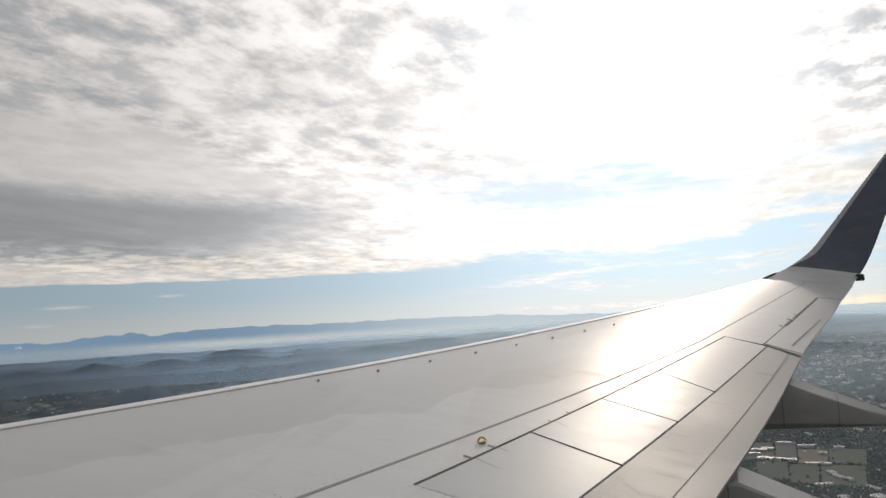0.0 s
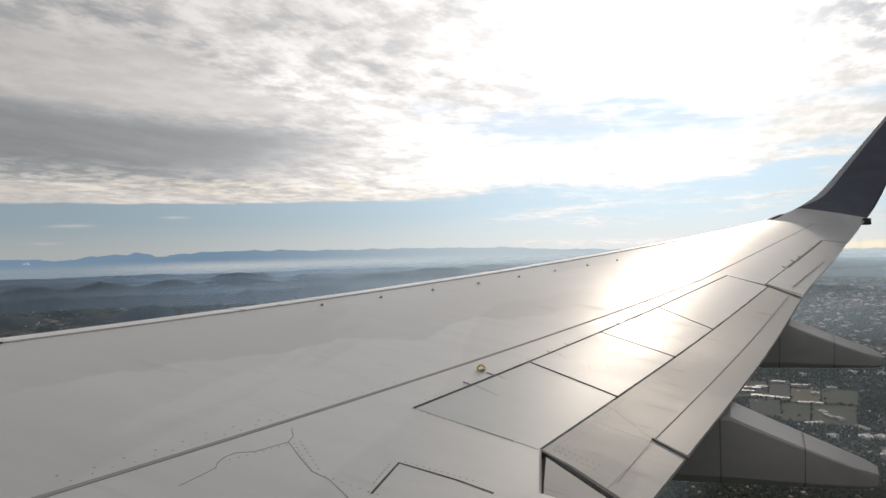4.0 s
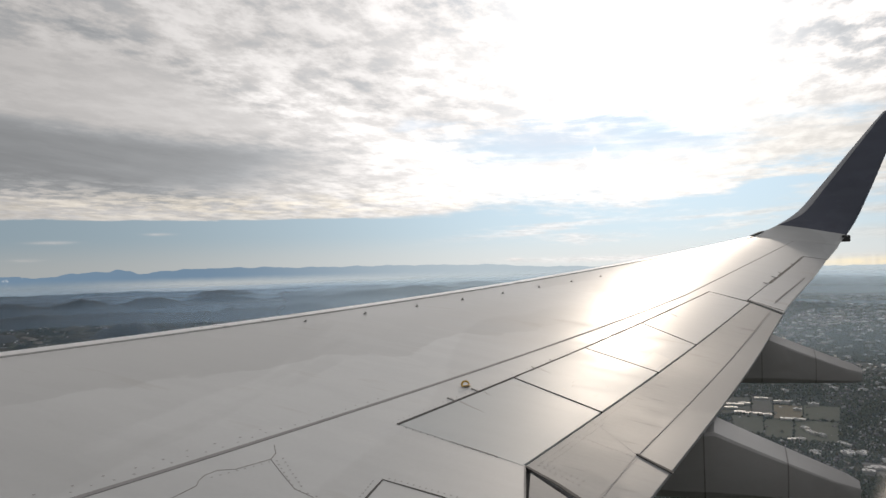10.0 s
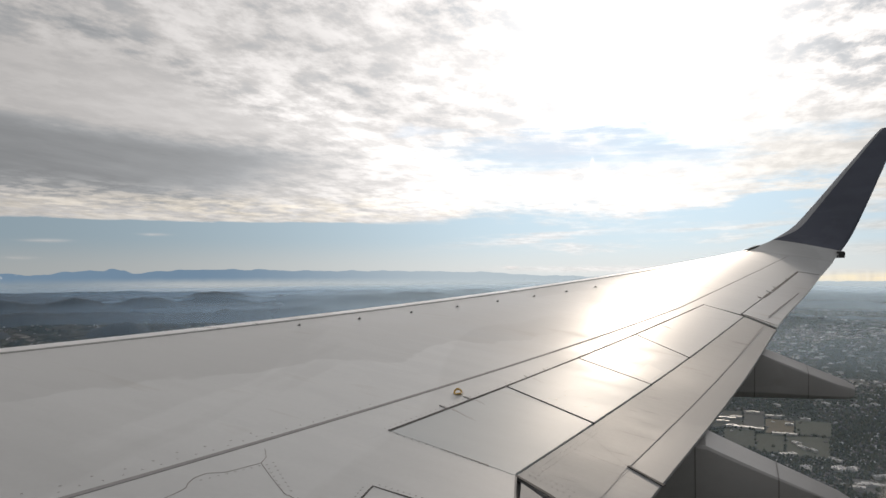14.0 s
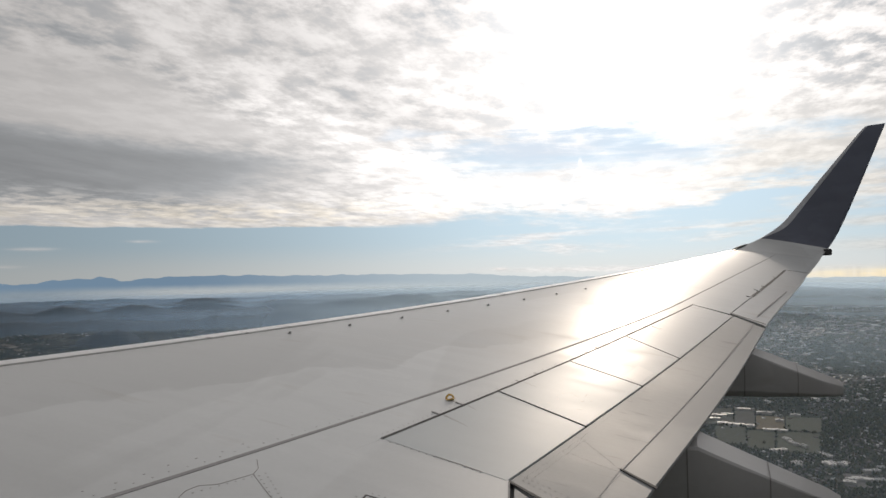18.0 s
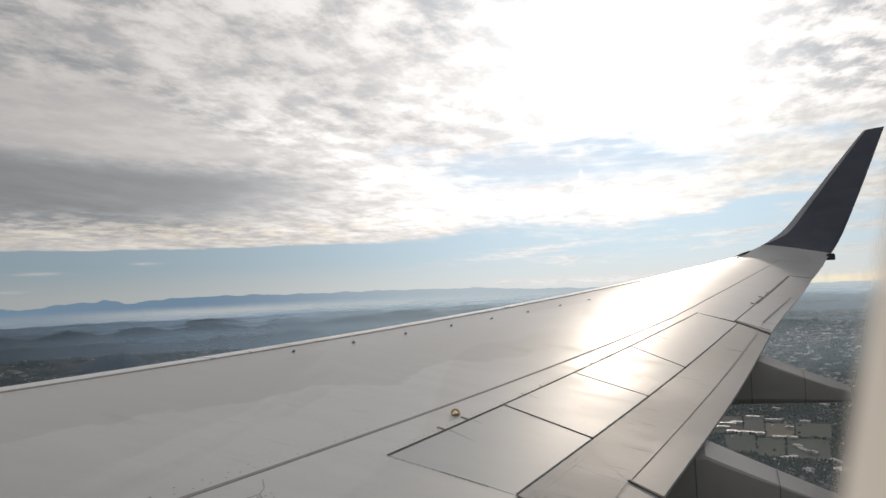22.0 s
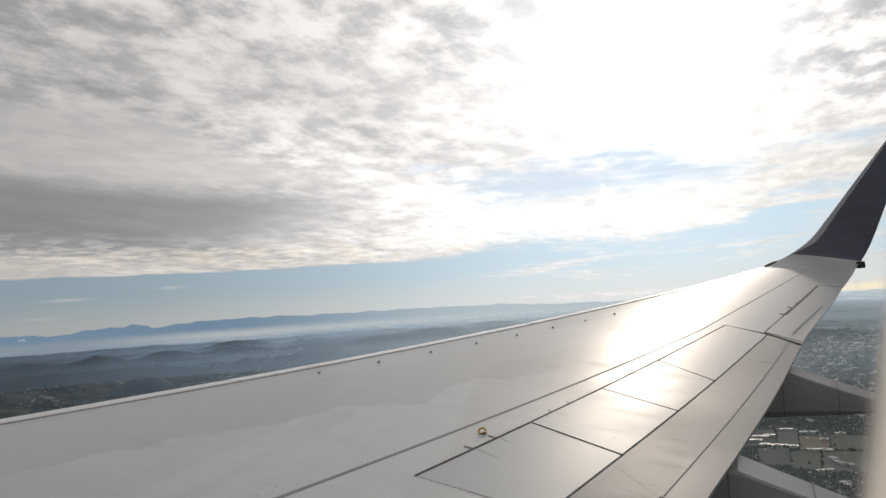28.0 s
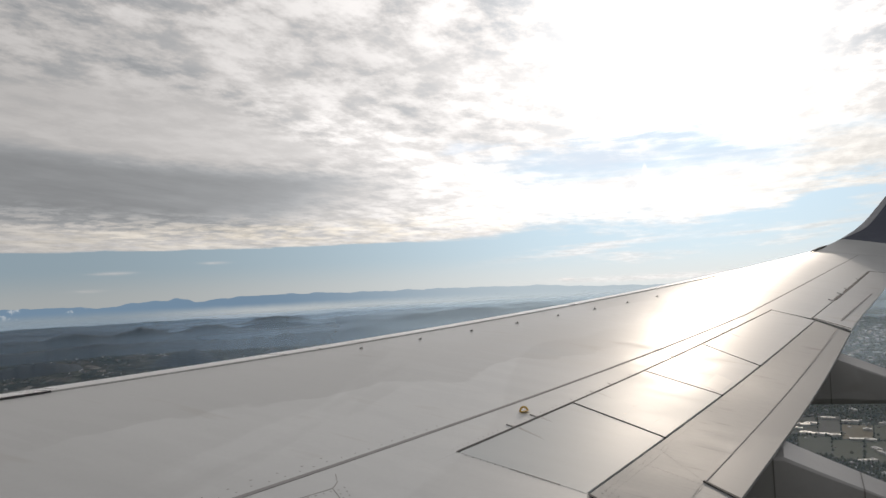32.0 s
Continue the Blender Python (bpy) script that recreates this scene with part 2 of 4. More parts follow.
def paint(name, colour, rough=0.35, spread=0.05, streak=(2.2, 0.35, 1.0), bump=0.014, metal=0.0, dirt=0.25, coat=0.0, edge=False, shine=0.5, vary=0.3, bow=0.0):
    """Painted or bare metal skin with streaks along the airflow, stains and slight waves."""
    m, nt, b = material(name)
    p = place(nt, streak)
    a = fbm(p, 3.0, 3.5, 0.5, 0.2)
    g = fbm(place(nt), 34.0, 4.0, 0.6)
    big = fbm(place(nt), 0.9, 4.0, 0.5)
    f = (a - 0.5) * 1.2 + (g - 0.5) * 0.5 + (big - 0.5) * 1.2
    c = blend(V.op("ADD", f, 0.5, clamp=True), tuple(v * (1 - spread) for v in colour), tuple(min(1, v * (1 + spread)) for v in colour))
    mp2 = place(nt, (0.16, 0.55, 1.0))
    worn = step(fbm(mp2, 1.0, 6.0, 0.45, 0.5), 0.495, 0.525)
    c = blend(worn * 0.8, c, tint(c, 1.09))
    if edge:
        # a lighter area ends in an uneven line across the skin
        sp = nt.nodes.new("ShaderNodeSeparateXYZ")
        nt.links.new(place(nt), sp.inputs[0])
        ex, ey = V(sp.outputs[0]), V(sp.outputs[1])
        rag = (fbm(place(nt, (1.0, 1.0, 1.0)), 1.6, 3.0, 0.4) - 0.5) * 0.75
        paler_area = step(ey + ex * 0.60 + 0.26 + rag, 0.02, -0.03) * step(ex, 4.3, 5.3) * step(ex, 9.5, 7.5)
        c = blend(paler_area, c, tint(c, 1.16))
    stain = step(a, 0.60, 0.78) * dirt
    c = blend(stain, c, (colour[0] * 0.66, colour[1] * 0.60, colour[2] * 0.54))
    nt.links.new(c, b.inputs["Base Color"])
    r = (a - 0.5) * vary + (g - 0.5) * 0.04 + (big - 0.5) * 0.26 - worn * 0.035 + rough
    nt.links.new(r.s, b.inputs["Roughness"])
    b.inputs["Metallic"].default_value = metal
    b.inputs["Specular IOR Level"].default_value = shine
    gloss = step(a, 0.36, 0.62) * 0.95 + 0.45
    nt.links.new((gloss * coat).s, b.inputs["Coat Weight"])
    if edge:
        # soiled stretch with less gloss, its ends drawn out along the airflow
        worn_x = ex + ey * 0.25 + (fbm(place(nt, (2.6, 0.3, 1.0)), 1.5, 4.0, 0.55) - 0.5) * 3.6
        soil = step(worn_x, 6.0, 7.8) * step(worn_x, 9.6, 8.0) * step(ey + ex * 0.50, 0.1, -0.5)
        nt.links.new(((soil * -0.55 + 1.0) * gloss * coat).s, b.inputs["Coat Weight"])
        nt.links.new(blend(soil * 0.2, c, tint((0.44, 0.415, 0.385), 1.0)), b.inputs["Base Color"])
    nt.links.new(V.op("MAXIMUM", (a - 0.5) * 0.26 + (big - 0.5) * 0.25 - worn * 0.03 + 0.30, 0.12).s, b.inputs["Coat Roughness"])
    bp = nt.nodes.new("ShaderNodeBump")
    bp.inputs["Strength"].default_value, bp.inputs["Distance"].default_value = bump, 0.05
    nt.links.new((big * 0.9 + a * 0.1).s, bp.inputs["Height"])
    if bow:
        # the skin's curve from front to rear, finer than the mesh shows it
        so = nt.nodes.new("ShaderNodeSeparateXYZ")
        nt.links.new(place(nt), so.inputs[0])
        wx, wy = V(so.outputs[0]), V(so.outputs[1])
        ch = (wx * -0.2806 + (1.35 + 0.2806 * 17.0))
        sv = ((wx - 1.88) * -0.5241 - wy) / ch - 0.51
        out = V.op("MAXIMUM", wx - 8.5, 0.0)
        curve = nt.nodes.new("ShaderNodeBump")
        curve.inputs["Strength"].default_value, curve.inputs["Distance"].default_value = 1.0, 1.0
        nt.links.new((ch * sv * sv * (-0.5 * bow) - out * out * 0.0040).s, curve.inputs["Height"])
        nt.links.new(curve.outputs[0], bp.inputs["Normal"])
    nt.links.new(bp.outputs[0], b.inputs["Normal"])
    return m


def plain(name, colour, rough=0.6, metal=0.0, spread=0.15, scale=20.0):
    m, nt, b = material(name)
    f = fbm(place(nt), scale, 5.0, 0.6)
    c = blend(f, tuple(v * (1 - spread) for v in colour), tuple(min(1, v * (1 + spread)) for v in colour))
    nt.links.new(c, b.inputs["Base Color"])
    b.inputs["Roughness"].default_value, b.inputs["Metallic"].default_value = rough, metal
    return m


M_SKIN = paint("wing_grey_paint", (0.478, 0.496, 0.506), 0.45, 0.08, dirt=0.30, coat=0.06, edge=True, shine=0.85, bow=0.22)
M_PANEL = paint("panel_grey_paint", (0.490, 0.503, 0.513), 0.45, 0.10, dirt=0.5, coat=0.05, shine=0.8, bow=0.22)
M_COOL = paint("cool_spoiler_paint", (0.490, 0.528, 0.548), 0.43, 0.05, dirt=0.12, coat=0.05, shine=0.5, vary=0.2, bow=0.22)
M_FLAP = paint("worn_flap_paint", (0.265, 0.276, 0.286), 0.52, 0.12, (6.5, 0.8, 1.0), 0.015, dirt=0.8, shine=0.5, vary=0.14)
M_SLAT = paint("bare_leading_edge", (0.72, 0.72, 0.72), 0.34, 0.05, metal=0.35, dirt=0.1)
M_DARK = plain("dark_gap_sealant", (0.05, 0.05, 0.052), 0.7)
M_SEAL = plain("grey_sealant", (0.29, 0.29, 0.295), 0.65)
M_NAVY = paint("winglet_navy_paint", (0.076, 0.089, 0.128), 0.36, 0.10, bump=0.01, dirt=0.1, coat=0.2)
M_FAIR = paint("fairing_grey_paint", (0.46, 0.462, 0.466), 0.42, 0.08, dirt=0.3, coat=0.25)
M_AFT = paint("aft_flap_paint", (0.245, 0.256, 0.266), 0.52, 0.05, dirt=0.15, shine=0.5, vary=0.14)
M_FILL = plain("worn_edge_filler", (0.26, 0.25, 0.245), 0.6)
M_YELLOW = plain("yellow_fitting", (0.66, 0.44, 0.10), 0.45)
M_RIVET = plain("rivet_grime", (0.26, 0.255, 0.25), 0.6)
M_CREAM = plain("cream_plastic", (0.62, 0.57, 0.50), 0.6, 0.0, 0.04, 8.0)


# ---- helpers for meshes ----
def link(name, bm, mat, parent=None, label="", smooth=False):
    me = bpy.data.meshes.new(name)
    if smooth:
        for f in bm.faces:
            f.smooth = True
    bm.normal_update()
    bm.to_mesh(me)
    bm.free()
    for m in (mat if isinstance(mat, (list, tuple)) else [mat]):
        me.materials.append(m)
    ob = new(name, me)
    if parent:
        ob.parent = parent
    if label:
        ob["label"] = label
    return ob


part = link


def grid(bm, pts, close_u=False):
    """Quads over rows of points."""
    vs = [[bm.verts.new(p) for p in row] for row in pts]
    n = len(vs)
    for i in range(n if close_u else n - 1):
        a, b = vs[i], vs[(i + 1) % n]
        for j in range(len(a) - 1):
            bm.faces.new((a[j], a[j + 1], b[j + 1], b[j]))
    return vs


# ---- the wing's shape: x outboard, y forward ----
ROOT, TIP = 1.88, 17.0


def y_lead(x): return -0.5241 * (x - ROOT)
def chord(x): return 1.35 + 0.2806 * (TIP - x)
def z_plane(x, y): return 0.1066 * (x - ROOT) + 0.0034 * (x - ROOT) ** 2 + 0.1656 * y - 0.0017 * (x - ROOT) * (y - y_lead(x))


def hump(s):
    s = min(max(s, 0.0), 1.0)
    return 2 * (1.4845 * math.sqrt(s) - 0.63 * s - 1.758 * s ** 2 + 1.4215 * s ** 3 - 0.5075 * s ** 4)


def surf(x, s, lift=0.0):
    """A point of the upper skin: s runs from the leading edge (0) to the trailing edge (1)."""
    c = chord(x)
    te = 0.075 * math.exp(-((x - 11.3) / 2.0) ** 2) - 0.06 * min(max((x - 15.0) / 2.0, 0), 1)
    y = y_lead(x) - s * c + te * max(s, 0) ** 6
    return Vector((x, y, z_plane(x, y) + c * (0.03 * hump(s) - 0.013 * (1 - min(max(s, 0), 1))) + lift))


def under(x, s):
    c = chord(x)
    y = y_lead(x) - s * c
    return Vector((x, y, z_plane(x, y) - c * (0.062 * hump(s) + 0.013 * (1 - s))))


def s_spar(x):
    return 0.604 + 0.0045 * (x - 5.4) if x < 11 else 0.629 - 0.0134 * (x - 11)


def panel(name, mat, parent, corners, lift=0.0, thick=0.014, gap=0.006, nx=24, ns=8, label="", inner=None):
    """A skin panel: corners (x, s) front inboard, front outboard, rear outboard, rear inboard; its rim turns down."""
    (xa, sa_), (xb, sb), (xc, sc), (xd, sd) = corners
    bm = bmesh.new()
    rows = []
    for i in range(nx + 1):
        u = i / nx
        row = []
        for j in range(ns + 1):
            v = j / ns
            x = (xa * (1 - u) + xb * u) * (1 - v) + (xd * (1 - u) + xc * u) * v
            s = (sa_ * (1 - u) + sb * u) * (1 - v) + (sd * (1 - u) + sc * u) * v
            x += (gap if inner is None or i else inner) * (1 if i == 0 else -1 if i == nx else 0)
            s += gap / chord(x) * (1 if j == 0 else -1 if j == ns else 0)
            row.append(surf(x, s, lift))
        rows.append(row)
    vs = grid(bm, rows)
    rim = [r[0] for r in vs] + vs[-1][1:] + [r[-1] for r in vs[-2::-1]] + vs[0][-2:0:-1]
    rim = [bm.verts.new(v.co) for v in rim]
    low = [bm.verts.new(v.co - Vector((0, 0, thick))) for v in rim]
    n = len(rim)
    for i in range(n):
        bm.faces.new((rim[i], low[i], low[(i + 1) % n], rim[(i + 1) % n]))
    ob = part(name, bm, mat, parent, label)
    for f in ob.data.polygons[: nx * ns]:
        f.use_smooth = True
    return ob


def strip(name, mat, parent, pts, width, lift=0.003, label=""):
    """A thin raised band along points (x, s); width may change from start to end."""
    w0, w1 = width if isinstance(width, tuple) else (width, width)
    P = []
    for (x0, s0), (x1, s1) in zip(pts[:-1], pts[1:]):
        k = max(2, int(abs(x1 - x0) / 0.25) + 1)
        P += [(x0 + (x1 - x0) * i / k, s0 + (s1 - s0) * i / k) for i in range(k)]
    P.append(pts[-1])
    Q = [surf(x, s, lift) for x, s in P]
    bm = bmesh.new()
    rows = []
    for i, q in enumerate(Q):
        d = (Q[min(i + 1, len(Q) - 1)] - Q[max(i - 1, 0)]).normalized()
        side = Vector((-d.y, d.x, 0)).normalized()
        w = (w0 + (w1 - w0) * i / (len(Q) - 1)) / 2
        x, s = P[i]
        def drop(o):
            p = q + side * o
            ss = (y_lead(p.x) - p.y) / chord(p.x)
            return Vector((p.x, p.y, surf(p.x, ss, 0).z))
        a, b = drop(w), drop(-w)
        up_ = Vector((0, 0, lift))
        rows.append([a - up_ * 0.8, a + up_, b + up_, b - up_ * 0.8])
    grid(bm, rows)
    return part(name, bm, mat, parent, label)


# ---- the wing ----
wing = tagged(new("aircraft_wing"), "grey airliner wing with spoilers, flap and dark upturned winglet", "wing")

# lower skin and the dark structure that shows in the gaps
bm = bmesh.new()
rows = []
for i in range(61):
    x = 1.2 + (16.7 - 1.2) * i / 60
    ss = [0.0, 0.01, 0.03, 0.08, 0.15, 0.3, 0.5, 0.7, 0.86, 0.97]
    lowr = [under(x, s) for s in ss]
    upr = [surf(x, s, -0.016 - 0.01 * (s < 0.9)) for s in reversed(ss[1:])]
    rows.append(lowr + upr + [lowr[0]])
grid(bm, rows)
part("wing_box", bm, M_DARK, wing, "dark structure under the skin panels", True)

# leading edge slats wrap round the nose
SLATS = [1.3, 5.42, 7.75, 10.5, 13.6, 16.62]
for xa, xb in zip(SLATS[:-1], SLATS[1:]):
    bm = bmesh.new()
    rows = []
    for i in range(21):
        x = xa + 0.006 + (xb - xa - 0.012) * i / 20
        row = [surf(x, 0.0852, -0.004)] + [surf(x, s, 0.009 * min(1.0, s / 0.03)) for s in (0.085, 0.07, 0.05, 0.035, 0.022, 0.012, 0.005, 0.001)]
        row += [under(x, s) - Vector((0, 0, 0.003)) for s in (0.0, 0.006, 0.02, 0.05, 0.09)]
        rows.append(row)
    grid(bm, rows)
    slat = part("slat", bm, M_SLAT, wing, "bare metal leading edge slat", True)
    slat.data.set_sharp_from_angle(angle=radians(40))

xb = 16.62
skin_rows = []
bm = bmesh.new()
for i in range(81):
    x = 1.3 + (xb - 1.3) * i / 80
    skin_rows.append([surf(x, 0.0865 + (s_spar(x) - 0.0865) * j / 18) for j in range(19)])
grid(bm, skin_rows)
part("skin", bm, M_SKIN, wing, "grey painted upper skin", True)
strip("slat_seam", M_RIVET, wing, [(1.5, 0.0875), (16.6, 0.0875)], 0.016, 0.002)
S_FR, S_RE = 0.676, 0.856
panel("skin", M_SKIN, wing, ((5.25, s_spar(5.25)), (11.0, s_spar(11)), (11.40, 0.674), (5.25, S_FR)), gap=0.0, nx=30, ns=3)
panel("skin", M_SKIN, wing, ((1.3, s_spar(1.3)), (5.25, s_spar(5.25)), (5.25, 0.99), (1.3, 0.99)), gap=0.0, nx=20, ns=16)
panel("skin", M_SKIN, wing, ((5.25, S_FR), (5.815, S_FR), (5.712, S_RE), (5.25, 0.905)), gap=0.0, nx=4, ns=8)
strip("seal_strip", M_SEAL, wing, [(3.0, s_spar(3.0)), (5.4, s_spar(5.4)), (11.0, s_spar(11))], (0.030, 0.009), label="grey sealant strip along the spar")
strip("seal_strip", M_SEAL, wing, [(11.0, s_spar(11)), (16.45, s_spar(16.45))], (0.008, 0.008))

# spoilers: each hinged at its front edge
cuts = [(5.803, 5.70), (7.04, 6.76), (8.14, 7.886), (9.34, 8.92), (11.38, 11.15)]
for k, ((fa, ra), (fb, rb)) in enumerate(zip(cuts[:-1], cuts[1:])):
    panel("spoiler", M_COOL if k < 2 else M_PANEL, wing, ((fa, S_FR), (fb, S_FR - 0.002 * (k == 3)), (rb, S_RE), (ra, S_RE)), 0.0015 if k == 0 else 0.003, 0.02, 0.008, 16, 8, "pale bluish grey spoiler panel lying flush" if k < 2 else "warm grey worn spoiler panel lying flush", 0.0 if k == 0 else None)

strip("spoiler_gap", M_DARK, wing, [(5.80, S_FR), (11.39, S_FR - 0.0015)], (0.015, 0.007), 0.005)
for k in (1, 2, 3):
    strip("spoiler_gap", M_DARK, wing, [(cuts[k][0], S_FR), (cuts[k][1], S_RE)], (0.011, 0.007, 0.004)[k - 1], 0.005)
strip("edge_filler", M_FILL, wing, [(5.757, 0.755), (5.722, S_RE - 0.035)], (0.003, 0.007), 0.0022, "worn filler along the inboard edge")
# flap: fixed-looking fore panel and its aft segment
panel("flap_panel", M_FLAP, wing, ((5.70, S_RE), (11.17, S_RE), (10.95, 0.9545), (5.45, 0.9545)), -0.003, 0.02, 0.004, 40, 6, "worn grey flap with brown streaks")
panel("aft_flap", M_AFT, wing, ((6.22, 0.951), (10.94, 0.951), (10.85, 1.0), (6.10, 1.0)), -0.002, 0.02, 0.0012, 36, 4, "grey trailing segment of the flap")
panel("flap_panel", M_FLAP, wing, ((5.452, 0.950), (6.222, 0.950), (6.105, 1.0), (5.38, 1.0)), -0.004, 0.02, 0.002, 10, 4)
panel("inner_flap", M_FLAP, wing, ((5.25, 0.907), (5.655, 0.868), (5.30, 1.0), (5.25, 1.0)), -0.004, 0.02, 0.004, 6, 6)
strip("flap_gap", M_DARK, wing, [(5.70, 0.857), (5.60, 0.905), (5.34, 1.0)], (0.018, 0.034), 0.002)
strip("flap_gap", M_DARK, wing, [(6.235, 0.949), (6.105, 1.004)], (0.016, 0.026), 0.004)
strip("flap_line", M_SEAL, wing, [(6.25, 0.9515), (10.92, 0.9515)], 0.005, 0.0015)

# outer trailing edge and aileron
panel("skin", M_SKIN, wing, ((11.0, s_spar(11)), (16.62, s_spar(16.62)), (16.62, 0.816), (11.40, 0.674)), gap=0.0, nx=24, ns=8)
panel("skin", M_SKIN, wing, ((11.40, 0.674), (16.62, 0.816), (15.05, 0.8162), (11.24, 0.834)), gap=0.0, nx=24, ns=8)
panel("skin", M_SKIN, wing, ((15.07, 0.816), (16.62, 0.816), (16.62, 1.0), (15.11, 1.0)), gap=0.0, nx=8, ns=6)
aileron = panel("aileron", M_PANEL, wing, ((11.25, 0.836), (15.03, 0.819), (15.08, 1.0), (10.95, 1.0)), 0.0, 0.02, 0.009, 24, 6, "pale grey aileron with a narrow tab")
strip("tab_gap", M_SEAL, aileron, [(11.36, 0.94), (13.25, 0.958)], 0.014)
# dark strip laid on to stand in for the shaded open hinge gap
strip("hinge_gap", M_DARK, aileron, [(12.5, 0.831), (15.0, 0.821)], (0.038, 0.032), 0.001)

# small raised fences ahead of the glare
for i in range(8):
    x = 7.513 + 0.5555 * i
    s = 0.147 + 0.0755 * (i / 7) ** 0.9
    p = surf(x, s)
    bm = bmesh.new()
    bmesh.ops.create_cube(bm, size=1, matrix=pose(*p, 0, 8, 24) @ Matrix.Diagonal((0.045, 0.028, 0.005, 1)))
    blade = bmesh.ops.create_cube(bm, size=1, matrix=pose(p.x, p.y, p.z + 0.008, 0, 8, 24) @ Matrix.Diagonal((0.038, 0.007, 0.012, 1)))
    top = sorted(blade["verts"], key=lambda v: -v.co.z)[:4]
    for v in top:
        v.co.y -= 0.012 * (1 if v.co.y > p.y else 0.2)
    part("vortex_generator", bm, M_RIVET, wing, "small dark vane" if i == 0 else "")

strip("slat_gap", M_DARK, wing, [(3.6, 0.0885), (5.42, 0.0885)], (0.12, 0.02), 0.012)

# yellow lashing ring on the rear skin
p = surf(6.665, 0.646)
bm = bmesh.new()
ring = []
for i in range(17):
    a = math.pi * i / 16
    c = Vector((0.030 * math.cos(a), 0, 0.008 + 0.032 * math.sin(a)))
    ring.append([c + 0.008 * Vector((math.cos(a) * math.cos(b), math.sin(b), math.sin(a) * math.cos(b))) for b in [2 * math.pi * k / 8 for k in range(9)]])
grid(bm, ring)
bmesh.ops.create_cone(bm, cap_ends=True, segments=20, radius1=0.042, radius2=0.036, depth=0.008, matrix=Matrix.Translation((0, 0, 0.004)))
bmesh.ops.transform(bm, matrix=pose(*p, 9, 9, 115) @ Matrix.Scale(0.85, 4), verts=bm.verts)
part("lashing_ring", bm, M_YELLOW, wing, "yellow metal ring fitting on a round base", True)

# hinge brackets at the spoilers' front edge
for x in (6.36, 6.62, 7.35, 7.62, 8.5, 8.72, 9.9, 10.15):
    strip("hinge_bracket", M_SEAL, wing, [(x, S_FR - 0.001), (x + 0.015, S_FR - (0.016 if x < 7 else 0.011))], 0.014 if x < 7 else 0.008, 0.005 if x < 7 else 0.003)

# rivets: rows of low discs along the seams
M_HEADS = plain("rivet_heads", (0.28, 0.28, 0.28), 0.6)
rv = bmesh.new()


def rivet_row(a, b, n, r=0.0042, wobble=0.0):
    for i in range(n):
        u = i / max(1, n - 1)
        x, s = a[0] + (b[0] - a[0]) * u, a[1] + (b[1] - a[1]) * u + random.uniform(-wobble, wobble)
        bmesh.ops.create_cone(rv, cap_ends=True, segments=8, radius1=r * 1.3, radius2=r * 1.05, depth=0.0012, matrix=Matrix.Translation(surf(x, s, 0.0007 + (-0.003 if s > 0.858 and x > 5.3 else 0.0015 if s > 0.68 and x > 5.7 else 0.0))))


rivet_row((5.785, 0.690), (5.715, 0.82), 13, 0.0044)
rivet_row((4.2, s_spar(4.2) - 0.014), (6.1, s_spar(6.1) - 0.012), 22, 0.0042, 0.002)
rivet_row((4.2, s_spar(4.2) - 0.026), (5.3, s_spar(5.3) - 0.024), 9, 0.0055, 0.003)
rivet_row((5.03, 0.655), (4.83, 0.715), 8)
rivet_row((5.07, 0.655), (4.87, 0.715), 8)
rivet_row((4.83, 0.72), (4.81, 0.79), 8)
rivet_row((4.72, 0.642), (5.0, 0.652), 8)
rivet_row((5.17, 0.765), (5.18, 0.84), 12)
rivet_row((5.10, 0.757), (4.9, 0.772), 7)
rivet_row((6.28, 0.868), (6.20, 0.945), 12, 0.0034)
rivet_row((6.55, 0.868), (6.25, 0.945), 12, 0.003)
rivet_row((6.23, 0.949), (5.60, 0.957), 22)
rivet_row((5.76, 0.868), (5.66, 0.925), 8)
rivet_row((5.80, 0.868), (5.72, 0.925), 8)
rivet_row((5.76, 0.8665), (7.2, 0.8665), 44, 0.0021, 0.0008)
rivet_row((5.76, 0.874), (6.6, 0.874), 20, 0.0021, 0.0008)
rivet_row((7.5, 0.8665), (10.9, 0.8665), 70, 0.0020, 0.0008)
rivet_row((5.82, S_FR - 0.010), (7.0, S_FR - 0.010), 26, 0.003)
rivet_row((7.1, S_FR - 0.010), (8.1, S_FR - 0.010), 16, 0.003)
tagged(part("rivets", rv, M_HEADS, wing), kind="stuff")
strip("panel_line", M_RIVET, wing, [(4.40, 0.655), (4.55, 0.650), (4.62, 0.647), (4.66, 0.640), (4.72, 0.634), (4.79, 0.633), (4.85, 0.643), (4.96, 0.646), (5.03, 0.648), (5.10, 0.640), (5.18, 0.622)], 0.0038, 0.0012)
strip("panel_line", M_RIVET, wing, [(5.03, 0.648), (4.92, 0.684), (4.83, 0.715), (4.81, 0.738), (4.7, 0.78)], 0.0038, 0.0012)
strip("panel_line", M_DARK, wing, [(4.80, 0.785), (5.14, 0.762), (5.14, 0.828), (5.12, 0.87)], 0.011, 0.002)
strip("panel_line", M_SEAL, wing, [(5.69, 0.858), (5.25, 0.905)], 0.010, 0.002)
strip("panel_line", M_RIVET, wing, [(15.05, 0.818), (15.10, 1.0)], 0.010, 0.002)
strip("panel_line", M_RIVET, wing, [(11.28, 0.834), (11.0, 0.995)], 0.012, 0.003)
for x in (12.45, 13.35, 14.2):
    strip("hinge_bracket", M_SEAL, wing, [(x, 0.824), (x + 0.03, 0.806)], 0.018, 0.005)
